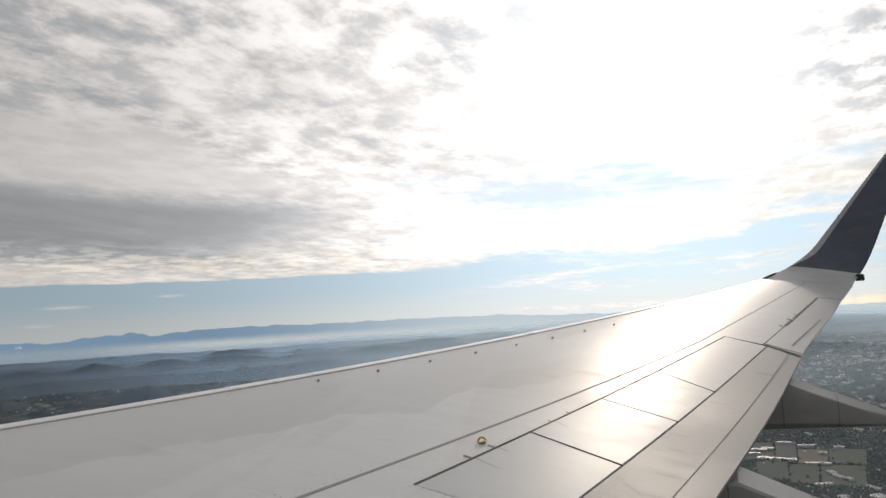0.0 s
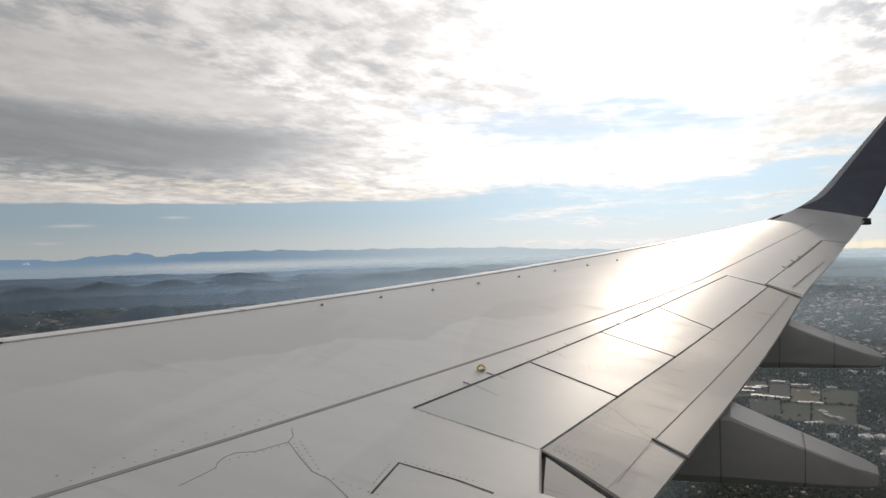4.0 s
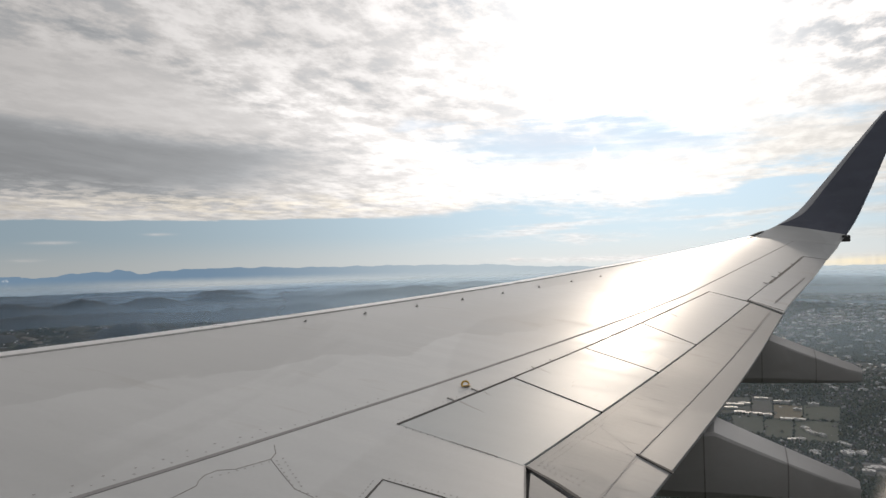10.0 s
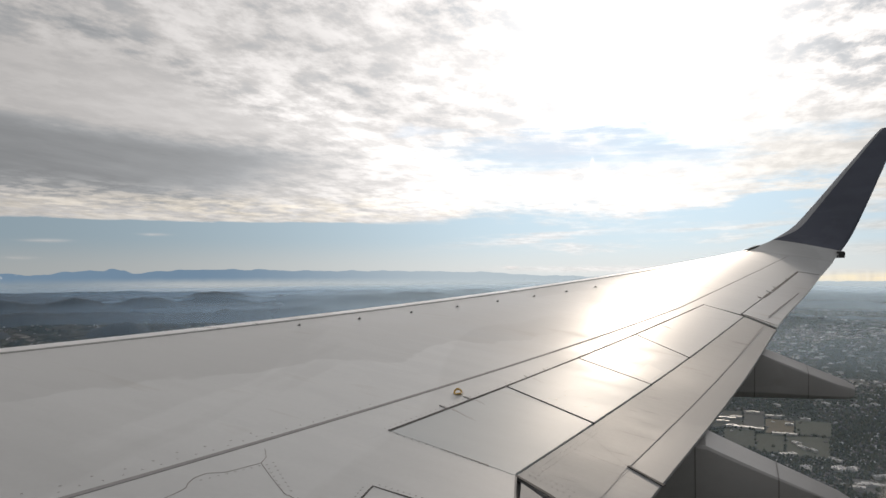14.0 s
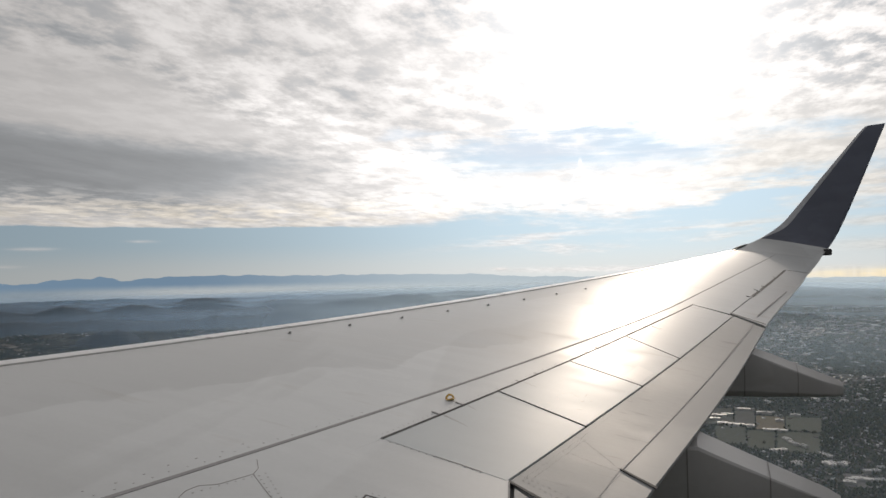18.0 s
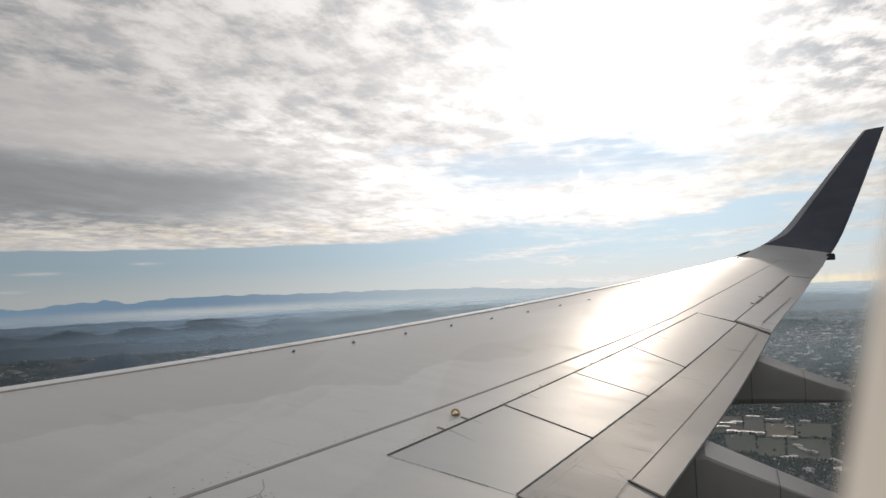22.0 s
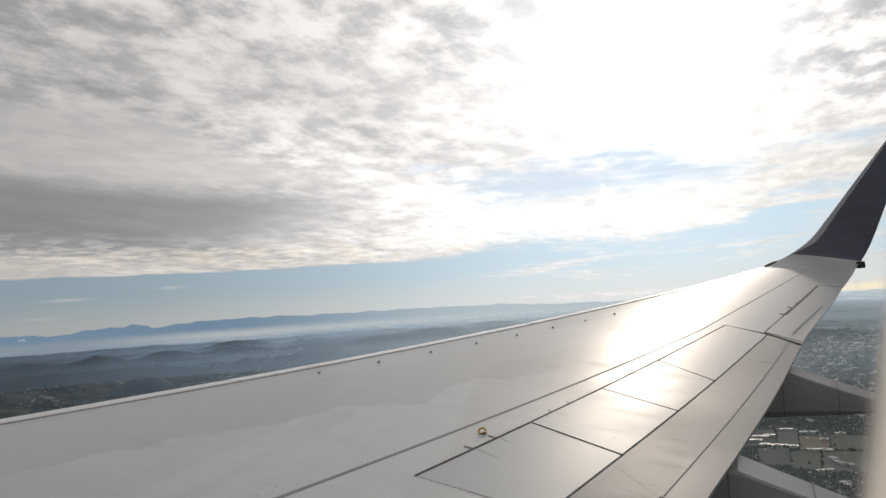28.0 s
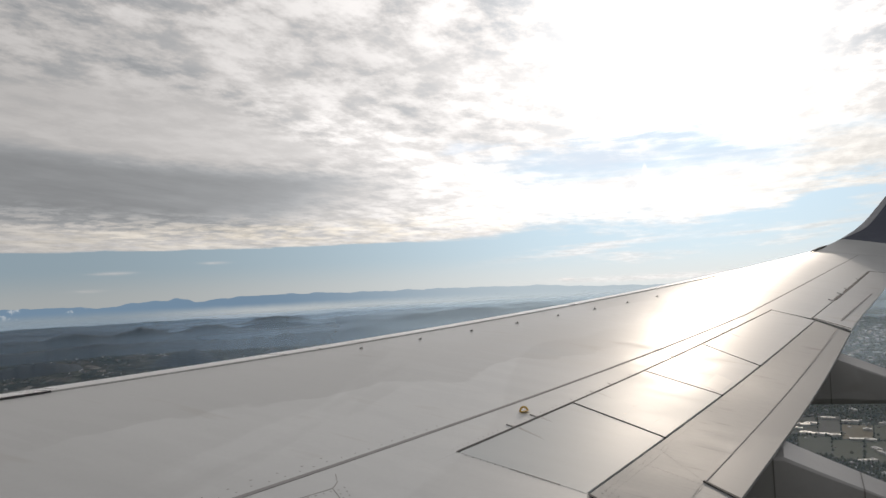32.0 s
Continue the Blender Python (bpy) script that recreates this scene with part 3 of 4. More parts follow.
strip("hinge_bracket", M_SKIN, wing, [(12.97, 0.834), (13.02, 0.805)], 0.06, 0.008)
# scuffed patches where paint has been renewed
panel("paint_patch", paint("renewed_paint", (0.56, 0.565, 0.56), 0.42, 0.05, dirt=0.1, coat=0.05, shine=0.6, bow=0.22), wing, ((8.05, 0.805), (8.42, 0.80), (8.30, 0.845), (7.93, 0.845)), 0.0036, 0.002, 0.0, 3, 3)

M_RENEW = bpy.data.materials["renewed_paint"]
panel("paint_patch", M_RENEW, wing, ((8.28, 0.725), (8.50, 0.722), (8.40, 0.765), (8.19, 0.765)), 0.0036, 0.002, 0.0, 3, 3)
sc = random.Random(5)
for k in range(14):
    x, sv = 7.15 + sc.uniform(-0.22, 0.25), 0.785 + sc.uniform(-0.035, 0.035)
    w, d = sc.uniform(0.004, 0.013), sc.uniform(0.001, 0.004)
    panel("scuff", M_RENEW, wing, ((x - w, sv), (x + w * 0.6, sv - d * 0.4), (x + w, sv + d), (x - w * 0.5, sv + d * 0.8)), 0.0036, 0.001, 0.0, 2, 2)
# soot behind the hinges
M_SOOT = plain("soot_streak", (0.385, 0.39, 0.395), 0.5, 0.0, 0.1, 12.0)
for x, sv, ln, wd in ((6.37, 0.680, 0.05, 0.014), (6.63, 0.680, 0.02, 0.010), (7.36, 0.680, 0.03, 0.008), (8.52, 0.680, 0.04, 0.010), (9.95, 0.680, 0.04, 0.010)):
    strip("soot_streak", M_SOOT, wing, [(x, sv), (x - 0.16 * ln / 0.09, sv + ln)], (wd * 1.4, wd * 0.1), 0.0022 if x < 7 else 0.0036)
# ---- winglet ----
LEAD = [tuple(surf(16.62, 0.0)), (16.85, -7.99, 1.12), (17.0, -8.27, 1.24), (17.2, -8.663, 1.499), (17.35, -9.033, 1.907), (17.5, -9.566, 2.544), (17.65, -10.186, 3.275), (17.67, -10.29, 3.335)]
TAIL = [tuple(surf(16.62, 1.0)), (16.85, -9.33, 0.92), (17.05, -9.443, 1.021), (17.2, -9.66, 1.341), (17.35, -9.954, 1.936), (17.5, -10.254, 2.593), (17.65, -10.575, 3.325), (17.67, -10.585, 3.345)]


def spline(pts, t):
    i = min(int(t), len(pts) - 2)
    f = t - i
    p = [Vector(pts[max(0, min(len(pts) - 1, i + k))]) for k in (-1, 0, 1, 2)]
    return 0.5 * ((2 * p[1]) + (p[2] - p[0]) * f + (2 * p[0] - 5 * p[1] + 4 * p[2] - p[3]) * f * f + (3 * p[1] - p[0] - 3 * p[2] + p[3]) * f ** 3)


def winglet_rows(t0, t1, n, s0, s1, m):
    rows = []
    for i in range(n + 1):
        t = t0 + (t1 - t0) * i / n
        a, b = spline(LEAD, t), spline(TAIL, t)
        d = b - a
        up_ = (spline(LEAD, min(t + 0.1, 7)) - spline(LEAD, max(t - 0.1, 0))).normalized()
        nrm = d.cross(up_).normalized()
        if nrm.x > 0:
            nrm = -nrm
        if t < 1.5 and nrm.z < 0:
            nrm = -nrm
        thin = 0.055 * d.length
        k = min(1.0, t / 2.0)
        e0, e1 = (q if q in (0.0, 1.0) else q * min(1.0, 0.12 + (t - 2.0) / 0.9) for q in (s0, s1))
        inner = [a + d * s + nrm * hump(s) * d.length * (0.0275 + 0.0025 * (1 - k)) for s in [e0 + (e1 - e0) * j / m for j in range(m + 1)]]
        outer = [a + d * s - nrm * thin * hump(s) for s in [e1 + (e0 - e1) * j / m for j in range(m + 1)]]
        rows.append(inner + outer + ([inner[0]] if s0 > 0 else []))
    return rows


bm = bmesh.new()
vs = grid(bm, winglet_rows(2.0, 7.0, 40, 0.13, 1.0, 12))
bm.faces.new(vs[-1][:-1])
winglet = part("winglet", bm, M_NAVY, wing, "dark navy upturned winglet", True)
bm = bmesh.new()
grid(bm, winglet_rows(2.0, 7.0, 40, 0.0, 0.13, 6))
part("winglet_edge", bm, paint("winglet_edge_grey", (0.42, 0.43, 0.46), 0.30, 0.05), winglet, "grey leading edge of the winglet", True)
bm = bmesh.new()
grid(bm, winglet_rows(0.0, 2.0, 14, 0.0, 1.0, 14))
part("wing_tip", bm, M_SKIN, wing, "grey wing tip curving up into the winglet", True)
bm = bmesh.new()
bmesh.ops.create_cube(bm, size=1, matrix=pose(17.03, -9.42, 0.955, 0, 0, 14) @ Matrix.Diagonal((0.10, 0.14, 0.12, 1)))
bmesh.ops.bevel(bm, geom=bm.edges[:], offset=0.012, segments=2, affect="EDGES")
part("tail_light", bm, M_DARK, wing, "dark light housing at the tip")
bm = bmesh.new()
way = spline(LEAD, 1.1) - spline(LEAD, 0.1)
lens_pose = Matrix.Translation(spline(LEAD, 0.62) + Vector((0, 0, -0.004))) @ way.to_track_quat("X", "Z").to_matrix().to_4x4()
bmesh.ops.create_uvsphere(bm, u_segments=20, v_segments=10, radius=1, matrix=lens_pose @ Matrix.Diagonal((0.24, 0.06, 0.024, 1)))
part("position_light", bm, M_DARK, wing, "dark lens of the tip light", True)


# ---- flap track fairings ----
def fairing(x, y_te, z_te, y_end, z_top, z_bot, half, depth):
    bm = bmesh.new()
    rows = []
    y0 = y_te + 1.5
    for i in range(33):
        u = i / 32
        y = y0 + (y_end - y0) * u
        k = (y0 - y) / (y0 - y_te)
        if y > y_te:
            top = z_te + 0.05 * (y - y_te) - 0.02
        else:
            f = (y_te - y) / (y_te - y_end)
            top = z_te + (z_top - z_te) * (f ** 0.97)
        f = min(1, max(0, (y_te + 0.35 - y) / (y_te + 0.35 - y_end)))
        bot = z_te - depth + (z_bot - z_te + depth) * f ** 1.2
        w = half * (1 - 0.80 * f ** 1.8) * min(1, 0.2 + u * 3)
        end = 1.0 if u < 0.985 else 0.82
        mid_ = (top + bot) / 2
        top, bot, w = mid_ + (top - mid_) * end, mid_ + (bot - mid_) * end, w * end
        h = top - bot
        cham = min(0.070, 0.3 * h) / max(h, 1e-4)
        low = max(0.55, cham + 0.1)
        sec = [(0.0, 0), (-0.965, -cham), (-1.0, -cham - 0.04), (-0.93, -low), (-0.72, -0.86), (-0.4, -0.98), (0, -1), (0.4, -0.98), (0.72, -0.86), (0.93, -low), (1.0, -cham - 0.04), (0.965, -cham), (0.0, 0)]
        rows.append([Vector((x + a * w, y, top + b * h)) for a, b in sec])
    grid(bm, rows)
    bmesh.ops.holes_fill(bm, edges=bm.edges)
    ob = part("flap_track_fairing", bm, M_FAIR, wing, "grey canoe-shaped fairing under the flap", True)
    ob.data.set_sharp_from_angle(angle=radians(24))
    # joint between the fixed and the moving half
    for cut in (19, 26):
        bm = bmesh.new()
        a, b = rows[cut], rows[cut + 1]
        mid_ = sum(a[:-1], Vector()) / (len(a) - 1)
        grid(bm, [[mid_ + (p - mid_) * 1.012 for p in a], [mid_ + (p - mid_) * 1.012 + (q - p) * 0.12 for p, q in zip(a, b)]])
        part("joint_strip", bm, M_RIVET, ob)
    return ob


fairing(10.45, -7.50, -0.150, -8.40, -0.515, -0.68, 0.22, 0.56)
fairing(7.38, -6.85, -0.455, -7.80, -0.860, -1.03, 0.26, 0.60)
fairing(4.75, -6.45, -0.80, -7.75, -1.10, -1.30, 0.2, 0.6)

# ---- cabin wall with its window, round the camera ----
CW = Vector((1.77, -6.82, 0.68))     # the rear edge of the opening, at the height of its middle


def rounded(w, h, r, n=8):
    pts = []
    for cx, cz, a0 in ((w / 2 - r, h / 2 - r, 0), (-w / 2 + r, h / 2 - r, 90), (-w / 2 + r, -h / 2 + r, 180), (w / 2 - r, -h / 2 + r, 270)):
        for k in range(n + 1):
            a = radians(a0 + 90 * k / n)
            pts.append((cx + r * math.cos(a), cz + r * math.sin(a)))
    return pts


WIN_W, WIN_H, WIN_R = 0.27, 0.37, 0.10
window = tagged(new("cabin_window"), "cream plastic frame of a cabin window, its inner edge fading out", "window")
TILT = Matrix.Translation(CW) @ pose(0, 0, 0, 12.0, 0, 0)
window.matrix_world = TILT @ Matrix.Translation((0, WIN_W / 2, 0.045))


def ring(name, prof, mat):
    bm = bmesh.new()
    rows = []
    for grow, dx in prof:
        pts = rounded(WIN_W + 2 * grow, WIN_H + 2 * grow, WIN_R + grow)
        rows.append([Vector((dx, -a, b)) for a, b in pts + pts[:1]])
    grid(bm, rows)
    return part(name, bm, mat, window, "", True)


# added see-through rim: the frame's edge fades out to stand in for focus blur
m, nt, b = material("pale_soft_edge")
M_SOFT_EDGE = m
nt.nodes.remove(b)
c = nt.nodes.new("ShaderNodeTexCoord")
sp = nt.nodes.new("ShaderNodeSeparateXYZ")
nt.links.new(c.outputs["Object"], sp.inputs[0])
qy = V.op("MAXIMUM", V.op("ABSOLUTE", V(sp.outputs[1])) - (WIN_W / 2 - WIN_R), 0.0)
qz = V.op("MAXIMUM", V.op("ABSOLUTE", V(sp.outputs[2])) - (WIN_H / 2 - WIN_R), 0.0)
dist = V.op("SQRT", qy * qy + qz * qz) - WIN_R
k = step(dist, 0.0036, 0.0080) * 0.94
tr = nt.nodes.new("ShaderNodeBsdfTransparent")
tl = nt.nodes.new("ShaderNodeBsdfTranslucent")
tl.inputs[0].default_value = (0.82, 0.77, 0.70, 1)
mx = nt.nodes.new("ShaderNodeMixShader")
nt.links.new(k.s, mx.inputs[0])
nt.links.new(tr.outputs[0], mx.inputs[1])
nt.links.new(tl.outputs[0], mx.inputs[2])
nt.links.new(mx.outputs[0], nt.nodes["Material Output"].inputs[0])
ring("window_seal", [(0.0, 0.0), (0.004, 0.0), (0.03, 0.0)], M_SOFT_EDGE)
ring("window_frame", [(0.03, 0.0), (0.032, -0.01), (0.05, -0.05), (0.09, -0.07)], M_CREAM)

fuselage = tagged(new("wall_cabin"), "curved white cabin wall", "wall", kind="structure")
bm = bmesh.new()
rows = []
for i in range(49):
    a = 2 * math.pi * i / 48
    rows.append([Vector((1.83 * math.cos(a), y, 0.45 + 1.83 * math.sin(a))) for y in (-18, -12, -8.2, -6.93, -6.42, -5.2, -2.0, 3.0, 9.0)])
vs = grid(bm, rows)
for f in list(bm.faces):
    c = f.calc_center_median()
    if c.x > 1.6 and -6.93 < c.y < -6.42:
        bm.faces.remove(f)
bmesh.ops.remove_doubles(bm, verts=bm.verts, dist=1e-4)
part("cabin_lining", bm, plain("white_cabin_skin", (0.34, 0.345, 0.36), 0.5, 0.0, 0.04, 2.0), fuselage, "", True)

# ---- ground: a flat town rising to wooded hills and the horizon ----
GROUND = -420.0


def polar(az, r):
    a = radians(az)
    return r * math.cos(a), r * math.sin(a)


HILLS = [(-4.0, 3900, 5.0, 200, -2.7)]


def base_z(r):
    t = min(max((r - 1700) / (4750 - 1700), 0), 1)
    return GROUND + (-GROUND - 120) * t ** 1.6


def ground_z(x, y):
    r = math.hypot(x, y)
    az = math.degrees(math.atan2(y, x))
    z = base_z(r)
    if r > 1700:
        z += (noise.fractal(Vector((x / 420, y / 420, 0)), 0.9, 2.0, 6)) * 15 * min(1, max(0, r - 2300) / 900)
    for ha, hr, wa, wr, top in HILLS:
        da, dr = (az - ha) / wa, (r - hr) / wr
        q = da * da + dr * dr
        if q < 6:
            lift = hr * math.tan(radians(top)) - base_z(hr)
            z += max(0, lift) * math.exp(-q) * (1 + 0.3 * noise.fractal(Vector((x / 140, y / 140, 3)), 0.8, 2.0, 5))
    return z


m, nt, b = material("ground_woods_and_lots")
M_GROUND = m
P = place(nt)
woods = fbm(P, 0.0042, 8.0, 0.62, 0.4)
lots = nt.nodes.new("ShaderNodeTexVoronoi")
lots.inputs["Scale"].default_value = 0.012
nt.links.new(P, lots.inputs["Vector"])
lv = nt.nodes.new("ShaderNodeSeparateColor")
nt.links.new(lots.outputs["Color"], lv.inputs[0])
grain = fbm(P, 0.06, 6.0, 0.7)
green = blend(grain, (0.013, 0.020, 0.018), (0.034, 0.044, 0.036))
field = blend(V(lv.outputs[0]), (0.028, 0.034, 0.028), (0.075, 0.070, 0.058))
c = blend(step(woods, 0.44, 0.56), field, green)
nt.links.new(c, b.inputs["Base Color"])
b.inputs["Roughness"].default_value = 0.95
b.inputs["Specular IOR Level"].default_value = 0.1

AZ = [-180 + i * 6 for i in range(26)] + [-24 + i * 0.16 for i in range(501)] + [56.2 + i * 6 for i in range(20)] + [176, 180]
RR = [0] + [120 * 1.25 ** i for i in range(11)] + [1450 + 34 * i for i in range(50)] + [3150 + 16 * i for i in range(105)]
verts, faces = [], []
for r in RR:
    for a in AZ:
        x, y = polar(a, r)
        verts.append((x, y, ground_z(x, y)))
n = len(AZ)
for i in range(len(RR) - 1):
    for j in range(n - 1):
        a = i * n + j
        faces.append((a, a + n, a + n + 1, a + 1))
me = bpy.data.meshes.new("ground")
me.from_pydata(verts, [], faces)
for f in me.polygons:
    f.use_smooth = True
me.materials.append(M_GROUND)
ground = tagged(new("ground", me), "hazy wooded suburbs and farmland far below", "ground", kind="structure")


# ---- far mountains, a glowing backdrop with haze and mist put into its colour ----
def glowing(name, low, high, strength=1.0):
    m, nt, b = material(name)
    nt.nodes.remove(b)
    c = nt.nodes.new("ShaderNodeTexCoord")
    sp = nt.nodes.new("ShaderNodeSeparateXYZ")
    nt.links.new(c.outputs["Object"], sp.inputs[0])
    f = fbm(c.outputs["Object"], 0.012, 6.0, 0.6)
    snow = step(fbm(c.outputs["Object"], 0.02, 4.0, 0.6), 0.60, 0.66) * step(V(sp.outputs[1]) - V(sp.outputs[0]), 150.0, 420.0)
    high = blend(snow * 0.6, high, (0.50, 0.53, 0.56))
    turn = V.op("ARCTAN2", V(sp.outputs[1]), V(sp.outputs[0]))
    # pale mist painted at the foot, dimmer on the left; haze pales sunward
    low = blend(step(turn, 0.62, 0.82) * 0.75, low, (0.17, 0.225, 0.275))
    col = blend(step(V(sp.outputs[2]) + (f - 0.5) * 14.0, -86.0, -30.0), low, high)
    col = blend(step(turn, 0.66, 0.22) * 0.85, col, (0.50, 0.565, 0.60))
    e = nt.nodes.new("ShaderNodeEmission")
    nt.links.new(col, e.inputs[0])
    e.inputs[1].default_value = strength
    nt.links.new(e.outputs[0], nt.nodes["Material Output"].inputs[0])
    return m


def ridge(name, r, tops, mat, rough, label):
    bm = bmesh.new()
    rows = []
    az = tops[0][0]
    while az > tops[-1][0]:
        i = max(k for k in range(len(tops)) if tops[k][0] >= az)
        i = min(i, len(tops) - 2)
        (a0, e0), (a1, e1) = tops[i], tops[i + 1]
        f = (a0 - az) / (a0 - a1)
        f = f * f * (3 - 2 * f)
        e = e0 + (e1 - e0) * f + rough * noise.fractal(Vector((az * 0.9, r, 0)), 1.0, 2.0, 5)
        x, y = polar(az, r)
        rows.append([(x, y, -150), (x, y, r * math.tan(radians(e + 0.08)) + 0.5)])
        az -= 0.12
    grid(bm, rows)
    return tagged(link(name, bm, mat), label, "mountain range", kind="structure")


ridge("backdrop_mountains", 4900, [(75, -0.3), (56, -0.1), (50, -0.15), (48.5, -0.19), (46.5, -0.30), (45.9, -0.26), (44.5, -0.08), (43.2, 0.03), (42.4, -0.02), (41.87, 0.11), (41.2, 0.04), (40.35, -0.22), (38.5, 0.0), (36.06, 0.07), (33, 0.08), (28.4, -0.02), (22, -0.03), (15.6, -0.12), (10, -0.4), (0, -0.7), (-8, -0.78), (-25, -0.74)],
      glowing("far_blue_haze", (0.43, 0.455, 0.46), (0.155, 0.232, 0.32)), 0.085, "far mountain range with blue haze and foot mist in its glow")


# ---- mist and distance haze put into upright veils, paler and denser sunward ----
def veil(r, left_mist, right_haze, seed):
    m, nt, b = material("mist_haze_veil")
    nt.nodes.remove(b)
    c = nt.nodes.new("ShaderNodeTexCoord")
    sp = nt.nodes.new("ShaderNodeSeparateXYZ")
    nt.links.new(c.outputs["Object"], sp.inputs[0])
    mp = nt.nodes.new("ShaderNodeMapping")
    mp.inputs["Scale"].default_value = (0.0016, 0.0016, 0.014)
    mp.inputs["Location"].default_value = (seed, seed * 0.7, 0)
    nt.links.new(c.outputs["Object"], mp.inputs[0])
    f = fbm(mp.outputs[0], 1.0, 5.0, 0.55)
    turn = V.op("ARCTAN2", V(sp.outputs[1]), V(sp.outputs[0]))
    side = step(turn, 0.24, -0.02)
    # haze brightness towards the sun is put into the veil's density
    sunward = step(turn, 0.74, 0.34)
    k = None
    for dens, thin, full in (left_mist, right_haze):
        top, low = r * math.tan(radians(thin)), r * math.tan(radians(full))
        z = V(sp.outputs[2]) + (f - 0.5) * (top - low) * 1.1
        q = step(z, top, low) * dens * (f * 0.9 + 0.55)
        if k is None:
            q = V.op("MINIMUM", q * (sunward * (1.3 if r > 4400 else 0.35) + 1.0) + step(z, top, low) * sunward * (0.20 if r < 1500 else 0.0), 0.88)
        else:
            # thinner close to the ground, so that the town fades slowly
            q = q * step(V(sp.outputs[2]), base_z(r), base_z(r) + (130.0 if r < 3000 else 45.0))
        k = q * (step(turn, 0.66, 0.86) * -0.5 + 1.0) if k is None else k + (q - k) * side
    top = max(r * math.tan(radians(q[1])) * 2 - r * math.tan(radians(q[2])) for q in (left_mist, right_haze))
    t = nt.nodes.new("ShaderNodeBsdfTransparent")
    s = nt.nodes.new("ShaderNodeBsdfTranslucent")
    # tint turns paler towards the sun, as lit haze would look
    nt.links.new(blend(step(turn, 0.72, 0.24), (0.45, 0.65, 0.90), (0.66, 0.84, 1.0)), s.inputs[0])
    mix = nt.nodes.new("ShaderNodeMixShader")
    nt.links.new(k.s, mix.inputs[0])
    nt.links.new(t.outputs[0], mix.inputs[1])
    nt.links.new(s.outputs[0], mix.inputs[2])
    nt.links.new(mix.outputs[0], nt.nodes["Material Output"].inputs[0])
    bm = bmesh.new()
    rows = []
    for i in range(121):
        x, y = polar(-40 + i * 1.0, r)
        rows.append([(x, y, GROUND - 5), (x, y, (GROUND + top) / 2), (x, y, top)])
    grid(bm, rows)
    return tagged(link("mist_haze_veil", bm, m), "thin pale blue veil standing in for mist and haze", "mist", kind="stuff")


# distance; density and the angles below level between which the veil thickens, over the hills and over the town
for r, hills_mist, town_haze, seed in ((1250, (0.18, -0.4, -2.0), (0.09, -0.6, -4.0), 5.0), (2650, (0.04, -0.8, -2.5), (0.24, -1.0, -4.4), 9.0), (3850, (0.22, -2.2, -3.4), (0.55, -0.9, -4.8), 14.0), (4120, (0.32, -1.75, -2.6), (0.62, -0.85, -3.4), 18.0),
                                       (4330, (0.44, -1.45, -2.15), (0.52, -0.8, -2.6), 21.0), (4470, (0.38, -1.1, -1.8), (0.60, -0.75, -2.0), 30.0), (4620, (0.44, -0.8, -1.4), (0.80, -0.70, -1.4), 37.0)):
    veil(r, hills_mist, town_haze, seed)


# ---- wooded hills standing one behind another in the mist ----
M_WOODS = plain("far_woods", (0.023, 0.032, 0.040), 0.95, 0.0, 0.4, 0.02)


def hills(r, base, rough, bumps, seed):
    bm = bmesh.new()
    rows = []
    az = 58.0
    while az > 9.0:
        e = base + rough * noise.fractal(Vector((az * 0.30, seed, 0)), 0.9, 2.1, 7)
        for ba, up_, w in bumps:
            e += up_ * math.exp(-abs((az - ba) / w) ** 2.5) * (1 + 0.22 * noise.fractal(Vector((az * 1.3, seed, 5)), 0.9, 2.0, 5))
        top = r * math.tan(radians(e))
        row = []
        for k, (dr, f) in enumerate(((-150, 0.0), (-105, 0.35), (-60, 0.68), (-25, 0.90), (0, 1.0), (90, 0.55))):
            x, y = polar(az, r + dr)
            g = ground_z(x, y) - 3
            row.append((x, y, g + max(0, top - g) * f + (4 * noise.noise(Vector((x / 25, y / 25, seed))) if 0 < k < 5 else 0)))
        rows.append(row)
        az -= 0.09
    grid(bm, rows)
    return tagged(link("wooded_hills", bm, M_WOODS, None, "", True), "dark wooded hills rising out of valley mist", "hills", kind="structure")


hills(3700, -4.30, 0.18, [(41.2, 0.80, 1.7), (51, 0.7, 2.2), (34, 0.25, 2.0), (26, 0.7, 3)], 21.0)
hills(4020, -2.95, 0.32, [(46, 0.25, 3), (31, 0.3, 3)], 31.0)
hills(4280, -2.25, 0.14, [(44.2, 0.50, 1.5), (39.6, 0.46, 1.6), (48.5, 0.35, 1.5), (24, 0.45, 3)], 41.0)
hills(4400, -2.00, 0.12, [(35.4, 0.60, 1.7), (33.2, 0.30, 1.2), (29.5, 0.30, 1.8), (19.4, 0.45, 2.0), (22.5, 0.30, 2.2), (14.5, 0.45, 1.5)], 51.0)
hills(4540, -1.66, 0.10, [(33.2, 0.18, 0.8), (24.5, 0.24, 2.6), (15.5, 0.35, 2.4), (42.5, 0.1, 1.0)], 61.0)


# ---- town: roads, big sheds, houses and trees ----
M_ROAD = plain("asphalt", (0.09, 0.09, 0.09), 0.9, 0.0, 0.2, 0.05)
M_WALL = plain("pale_walls", (0.40, 0.39, 0.37), 0.8, 0.0, 0.2, 0.1)
M_SHED = plain("white_flat_roof", (0.30, 0.305, 0.31), 0.42, 0.0, 0.1, 0.05)


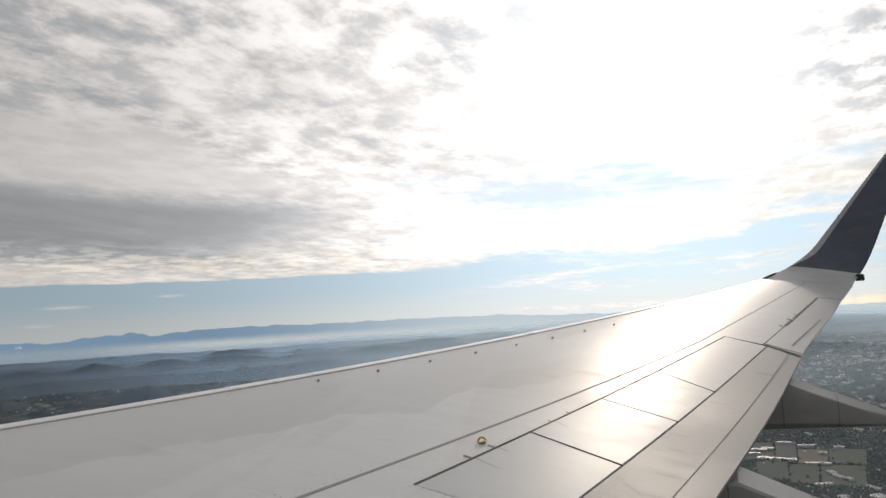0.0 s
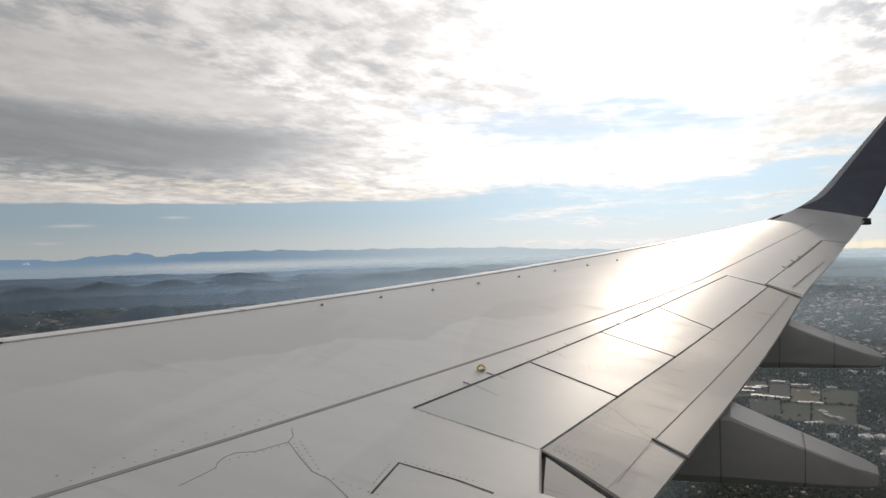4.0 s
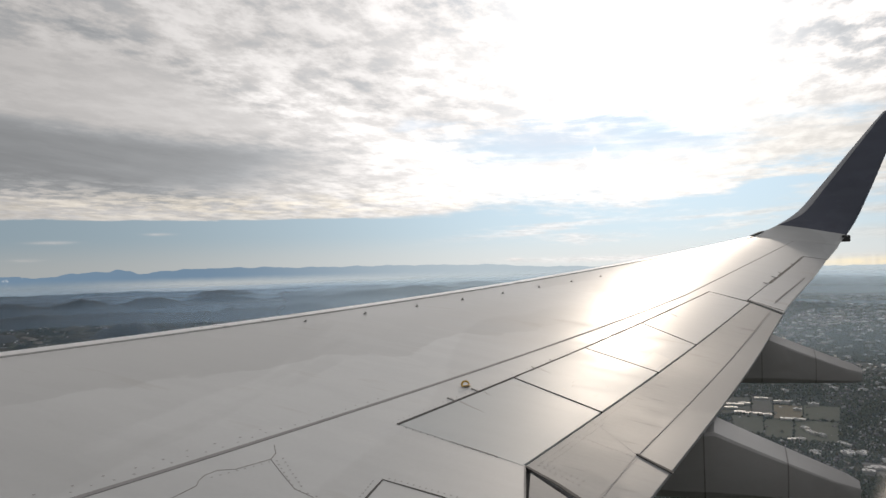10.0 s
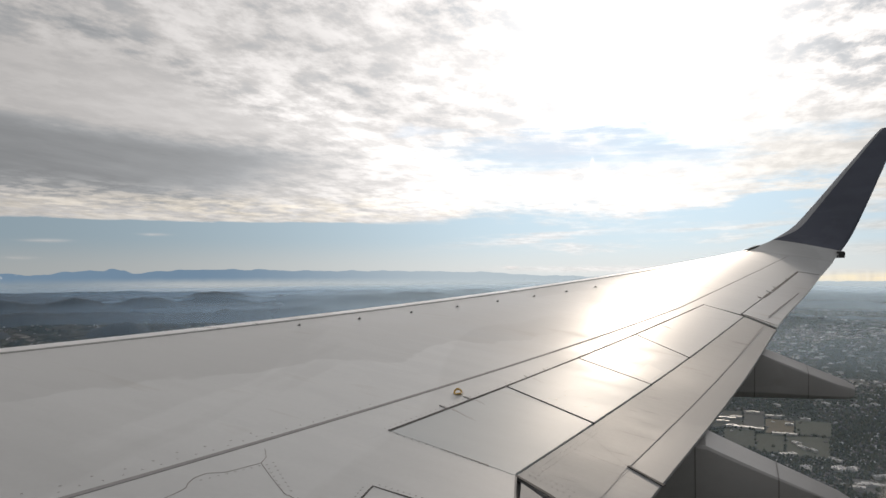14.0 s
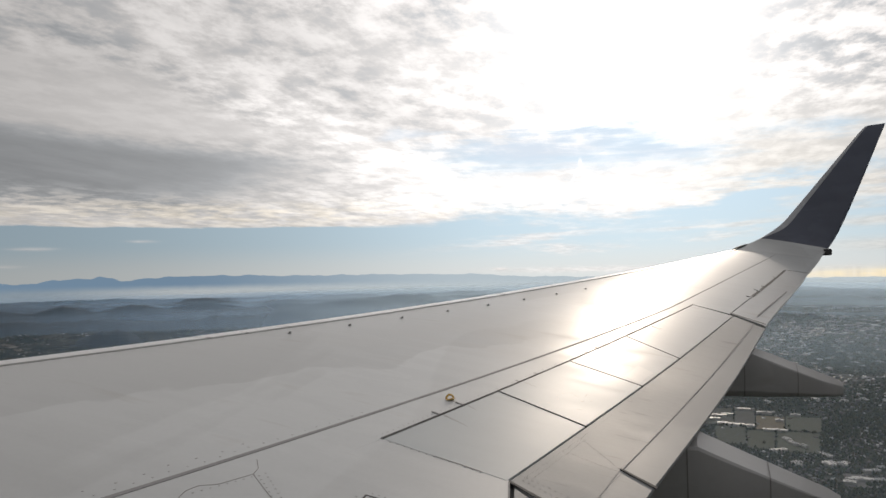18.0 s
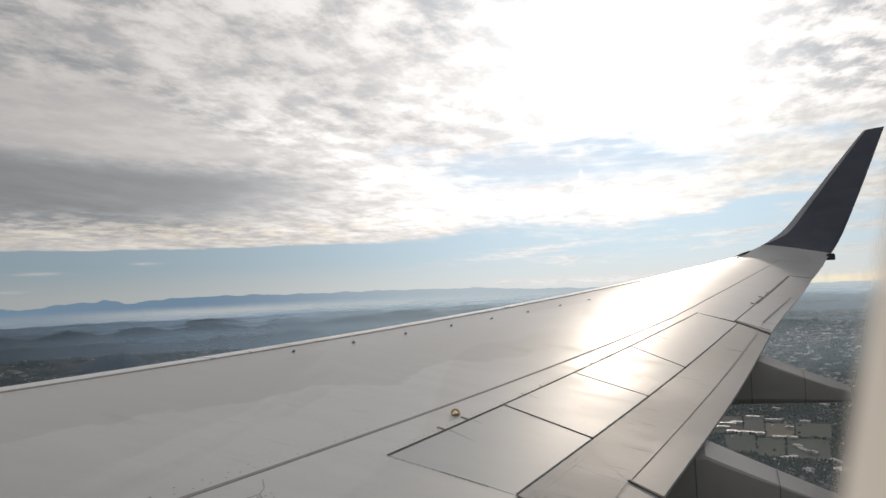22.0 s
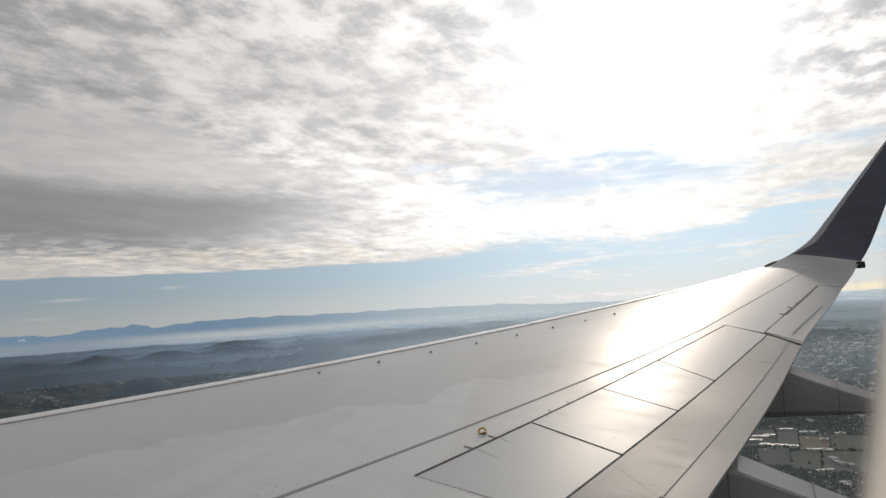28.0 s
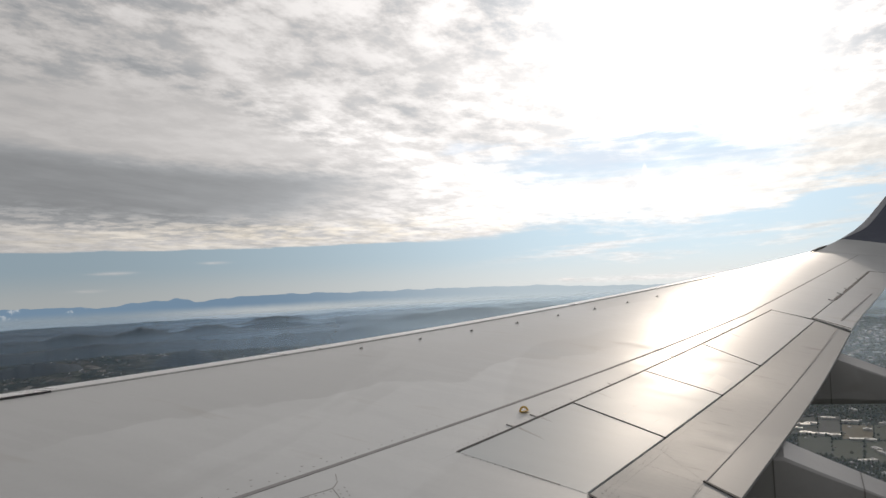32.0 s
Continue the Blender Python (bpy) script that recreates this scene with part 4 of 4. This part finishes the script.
def varied(name, colours, rough=0.8):
    """Each loose piece of the mesh takes its own colour."""
    m, nt, b = material(name)
    g = nt.nodes.new("ShaderNodeNewGeometry")
    rp = nt.nodes.new("ShaderNodeValToRGB")
    rp.color_ramp.interpolation = "CONSTANT"
    el_ = rp.color_ramp.elements
    el_[0].color = (*colours[0], 1)
    for k, c in enumerate(colours[1:], 1):
        e = el_.new(k / len(colours)) if k < len(colours) else el_[-1]
        e.color = (*c, 1)
    nt.links.new(g.outputs["Random Per Island"], rp.inputs[0])
    nt.links.new(rp.outputs[0], b.inputs["Base Color"])
    b.inputs["Roughness"].default_value = rough
    return m


M_HOUSES = varied("roofs", [(0.07, 0.07, 0.075), (0.05, 0.05, 0.055), (0.10, 0.097, 0.095), (0.08, 0.068, 0.06), (0.45, 0.445, 0.44), (0.05, 0.05, 0.055), (0.09, 0.085, 0.08), (0.16, 0.155, 0.15), (0.06, 0.06, 0.06), (0.045, 0.045, 0.05), (0.08, 0.078, 0.075), (0.25, 0.245, 0.24)], 0.55)
M_TREES = varied("far_trees", [(0.030, 0.042, 0.026), (0.045, 0.056, 0.032), (0.022, 0.034, 0.024), (0.060, 0.058, 0.036), (0.036, 0.046, 0.030)], 0.9)

rng = random.Random(7)
# open playing fields and lots with long halls, kept free of houses
FIELDS = [(-1.6, -3.6, 2110, 2300, (0.060, 0.066, 0.050)), (-3.7, -5.0, 2110, 2320, (0.110, 0.108, 0.098)), (-5.1, -6.9, 2080, 2230, (0.20, 0.165, 0.10)), (-7.0, -9.2, 2090, 2240, (0.085, 0.095, 0.060)),
          (-2.4, -4.4, 1920, 2095, (0.060, 0.072, 0.046)), (-4.5, -6.3, 1890, 2070, (0.070, 0.080, 0.045)), (-6.4, -9.1, 1880, 2075, (0.075, 0.085, 0.052)), (-10.4, -11.8, 1640, 1740, (0.13, 0.13, 0.13))]


def in_field(az, r):
    return any(b_ < az < a and c < r < d for a, b_, c, d, _ in FIELDS)


for a, b_, c, d, tone in FIELDS:
    bm = bmesh.new()
    grid(bm, [[Vector((*polar(a + (b_ - a) * i / 8, c + (d - c) * j / 6), 0)) for j in range(7)] for i in range(9)])
    for v in bm.verts:
        v.co.z = ground_z(v.co.x, v.co.y) + 1.6
    tagged(link("field", bm, plain("field_grass", tuple(v * 0.62 for v in tone), 0.9, 0.0, 0.3, 0.06)), "mown field or lot with worn patches", "field", kind="structure")



def road(az0, r0, az1, r1, width, name="road"):
    a, b_ = Vector((*polar(az0, r0), 0)), Vector((*polar(az1, r1), 0))
    side = (b_ - a).cross(Vector((0, 0, 1))).normalized() * width / 2
    bm = bmesh.new()
    k = max(2, int((b_ - a).length / 30))
    rows = []
    for i in range(k + 1):
        p = a + (b_ - a) * i / k
        rows.append([(q.x, q.y, ground_z(q.x, q.y) + 1.2) for q in (p + side, p - side)])
    grid(bm, rows)
    return tagged(link(name, bm, M_ROAD), "grey asphalt road between houses", "road", kind="structure")


for args in ((-14, 1350, 2, 2900, 16), (-3, 1250, -13.5, 2600, 11), (-16, 1750, 6, 2050, 10), (-15, 2400, 8, 3300, 18), (-12, 1250, -7, 2000, 9), (-16, 2950, 4, 2700, 12), (30, 2600, 50, 3000, 14), (26, 3100, 47, 2700, 12)):
    road(*args)


def box(verts, faces, x, y, z, w, d, h, a, gable=0.0):
    ca, sa2 = math.cos(a), math.sin(a)
    o = len(verts)
    for k, (px, py) in enumerate(((-1, -1), (1, -1), (1, 1), (-1, 1))):
        qx, qy = px * w / 2, py * d / 2
        verts.append((x + qx * ca - qy * sa2, y + qx * sa2 + qy * ca, z - 4))
    for k, (px, py) in enumerate(((-1, -1), (1, -1), (1, 1), (-1, 1))):
        qx, qy = px * w / 2, py * d / 2
        verts.append((x + qx * ca - qy * sa2, y + qx * sa2 + qy * ca, z + h))
    for i in range(4):
        faces.append((o + i, o + (i + 1) % 4, o + 4 + (i + 1) % 4, o + 4 + i))
    if gable:
        for px in (-1, 1):
            verts.append((x + px * w / 2 * ca, y + px * w / 2 * sa2, z + h + gable))
        faces += [(o + 4, o + 5, o + 9, o + 8), (o + 7, o + 8, o + 9, o + 6), (o + 4, o + 8, o + 7), (o + 5, o + 6, o + 9)]
    else:
        faces.append((o + 4, o + 5, o + 6, o + 7))


def mesh_thing(name, verts, faces, mat, label, category, kind):
    me = bpy.data.meshes.new(name)
    me.from_pydata(verts, [], faces)
    me.materials.append(mat)
    return tagged(new(name, me), label, category, kind=kind)


# houses stand along a street grid, denser in some quarters
verts, faces = [], []
grid_turn = radians(24)
spots = []
for _ in range(14000):
    az = rng.uniform(-17, 7)
    r = 1150 + 3300 * rng.random() ** 0.85
    if in_field(az, r):
        continue
    x, y = polar(az, r)
    u, w = x * math.cos(grid_turn) + y * math.sin(grid_turn), -x * math.sin(grid_turn) + y * math.cos(grid_turn)
    if noise.noise(Vector((x / 420, y / 420, 9))) < rng.uniform(-0.6, 0.30):
        continue
    w = round(w / 30) * 30 + rng.choice((-8, 8))
    u = round(u / 14) * 14 + rng.uniform(-2, 2)
    x, y = u * math.cos(grid_turn) - w * math.sin(grid_turn), u * math.sin(grid_turn) + w * math.cos(grid_turn)
    if any(abs(x - a) + abs(y - b_) < 9 for a, b_ in spots[-40:]):
        continue
    spots.append((x, y))
    big_ = 1 + max(0, r - 2300) / 900 * (2.2 if rng.random() < 0.10 else 1)
    box(verts, faces, x, y, ground_z(x, y), big_ * rng.uniform(5, 9), big_ * rng.uniform(4, 6.5), big_ ** 0.5 * rng.uniform(2, 3.4), grid_turn + rng.choice((0, math.pi / 2)), rng.uniform(1.0, 1.8))
mesh_thing("houses", verts, faces, M_HOUSES, "small pitched-roof houses along a street grid", "houses", "stuff")

verts, faces = [], []
for _ in range(64000):
    az = rng.uniform(-17, 8)
    r = 1150 + 3300 * rng.random() ** 1.1
    if in_field(az, r) and rng.random() < 0.993:
        continue
    x, y = polar(az, r)
    if noise.noise(Vector((x / 260, y / 260, 2))) < rng.uniform(-0.55, 0.25):
        continue
    z = ground_z(x, y)
    h, w = rng.uniform(4, 9), rng.uniform(2.2, 4.6) * (1 + max(0, r - 2300) / 1100)
    o = len(verts)
    k = 6
    for lvl, f in ((0.12, 0.8), (0.35, 1.0), (0.7, 0.62)):
        for i in range(k):
            a = 2 * math.pi * (i + rng.uniform(-0.3, 0.3)) / k
            g = w * f * rng.uniform(0.7, 1.2)
            verts.append((x + g * math.cos(a), y + g * math.sin(a), z + h * lvl))
    verts.append((x, y, z + h))
    for l in range(2):
        for i in range(k):
            faces.append((o + l * k + i, o + l * k + (i + 1) % k, o + (l + 1) * k + (i + 1) % k, o + (l + 1) * k + i))
    for i in range(k):
        faces.append((o + 2 * k + i, o + 2 * k + (i + 1) % k, o + 3 * k))
mesh_thing("trees", verts, faces, M_TREES, "dark trees among the houses", "trees", "stuff")

# the valley before the hills: fields, tree belts and clusters of roofs, all drawn small
M_FIELDS = varied("valley_fields", [(0.045, 0.052, 0.040), (0.075, 0.072, 0.058), (0.055, 0.065, 0.045), (0.12, 0.11, 0.092), (0.050, 0.055, 0.045), (0.17, 0.16, 0.14)], 0.95)
vr = random.Random(19)
verts, faces = [], []
for _ in range(520):
    az, r = vr.uniform(14, 54), 2050 + 2000 * vr.random() ** 0.8
    a = grid_turn + vr.choice((0, math.pi / 2)) + vr.uniform(-0.2, 0.2)
    w, d = vr.uniform(18, 70), vr.uniform(10, 30)
    x, y = polar(az, r)
    o = len(verts)
    for i in range(4):
        for j in range(3):
            px, py = (i / 3 - 0.5) * w, (j / 2 - 0.5) * d
            qx, qy = x + px * math.cos(a) - py * math.sin(a), y + px * math.sin(a) + py * math.cos(a)
            verts.append((qx, qy, ground_z(qx, qy) + 1.5))
    faces += [(o + i * 3 + j, o + i * 3 + j + 3, o + i * 3 + j + 4, o + i * 3 + j + 1) for i in range(3) for j in range(2)]
mesh_thing("valley_fields", verts, faces, M_FIELDS, "small brown and green fields in the valley", "fields", "stuff")
verts, faces = [], []
for _ in range(2600):
    az, r = vr.uniform(14, 54), 2000 + 2150 * vr.random() ** 0.8
    x, y = polar(az, r)
    if noise.noise(Vector((x / 190, y / 190, 6))) < vr.uniform(-0.25, 0.30):
        continue
    box(verts, faces, x, y, ground_z(x, y), vr.uniform(4, 13) * (2.2 if vr.random() < 0.12 else 1), vr.uniform(3, 6), vr.uniform(1.2, 2.6), grid_turn + vr.choice((0, math.pi / 2)), 0.8)
mesh_thing("valley_roofs", verts, faces, varied("valley_roof_tones", [(0.20, 0.195, 0.19), (0.10, 0.098, 0.095), (0.50, 0.49, 0.47), (0.16, 0.13, 0.11), (0.075, 0.075, 0.08), (0.30, 0.28, 0.26)], 0.6), "scattered roofs in the valley", "houses", "stuff")
verts, faces = [], []
for _ in range(9000):
    az, r = vr.uniform(12, 55), 1900 + 2250 * vr.random() ** 0.8
    x, y = polar(az, r)
    if noise.noise(Vector((x / 150, y / 240, 12))) < vr.uniform(-0.3, 0.2):
        continue
    z, h, w, a = ground_z(x, y), vr.uniform(2.0, 4.5), vr.uniform(2.5, 8), vr.uniform(0, 3.1)
    o = len(verts)
    for lvl, f in ((-0.3, 1.0), (0.55, 0.8)):
        for i in range(6):
            b_ = math.pi * 2 * (i + vr.uniform(-0.3, 0.3)) / 6
            px, py = w * f * math.cos(b_) * vr.uniform(0.8, 1.2), w * 0.4 * f * math.sin(b_)
            verts.append((x + px * math.cos(a) - py * math.sin(a), y + px * math.sin(a) + py * math.cos(a), z + h * lvl))
    verts.append((x, y, z + h))
    faces += [(o + i, o + (i + 1) % 6, o + 6 + (i + 1) % 6, o + 6 + i) for i in range(6)] + [(o + 6 + i, o + 6 + (i + 1) % 6, o + 12) for i in range(6)]
mesh_thing("tree_belts", verts, faces, M_TREES, "dark belts of trees between the fields", "trees", "stuff")


def shed(az, r, w, d, h, turn):
    x, y = polar(az, r)
    z = ground_z(x, y)
    hall = tagged(new("warehouse"), "long pale warehouse with a flat roof", "warehouse", "warehouses in the town")
    hall.location, hall.rotation_euler = (x, y, z), (0, 0, turn)
    bm = bmesh.new()
    bmesh.ops.create_cube(bm, size=1, matrix=Matrix.Translation((0, 0, h / 2 - 2)) @ Matrix.Diagonal((w, d, h + 4, 1)))
    part("wall", bm, M_WALL, hall)
    bm = bmesh.new()
    bmesh.ops.create_cube(bm, size=1, matrix=Matrix.Translation((0, 0, h + 0.5)) @ Matrix.Diagonal((w + 1, d + 1, 0.9, 1)))
    for k in range(3):
        bmesh.ops.create_cube(bm, size=1, matrix=Matrix.Translation((w * (k - 1) * 0.3, rng.uniform(-0.2, 0.2) * d, h + 1.5)) @ Matrix.Diagonal((5, 4, 2, 1)))
    part("roof", bm, M_SHED, hall)


for k in range(96):
    az = rng.choice((-10, -8.5, -6, -3, -12, -9, 0)) + rng.uniform(-1.6, 1.6)
    r = rng.choice((1700, 1900, 2500, 2900, 3100, 3200, 3300, 3400, 3600)) + rng.uniform(-120, 120)
    shed(az, r, rng.uniform(12, 40), rng.uniform(8, 14), rng.uniform(4, 6), grid_turn + rng.choice((0, 0, math.pi / 2)))
for az, r, w, d in ((-3.7, 2112, 46, 14), (-6.3, 2074, 57, 14), (-2.2, 2165, 40, 12), (-2.6, 2205, 44, 12), (-3.2, 2222, 30, 12), (-4.3, 2290, 34, 12), (-6.6, 2180, 20, 12), (-2.9, 2120, 26, 18), (-4.7, 2105, 22, 16),
                    (-9.4, 1800, 14, 20), (-9.8, 1790, 14, 20), (-10.5, 1810, 12, 26), (-10.8, 1665, 22, 14), (-11.5, 1700, 34, 16), (-11.0, 1690, 16, 12), (-7.6, 2250, 26, 10), (-5.6, 2260, 40, 12)):
    shed(az, r, d, w, 5.0, radians(az))
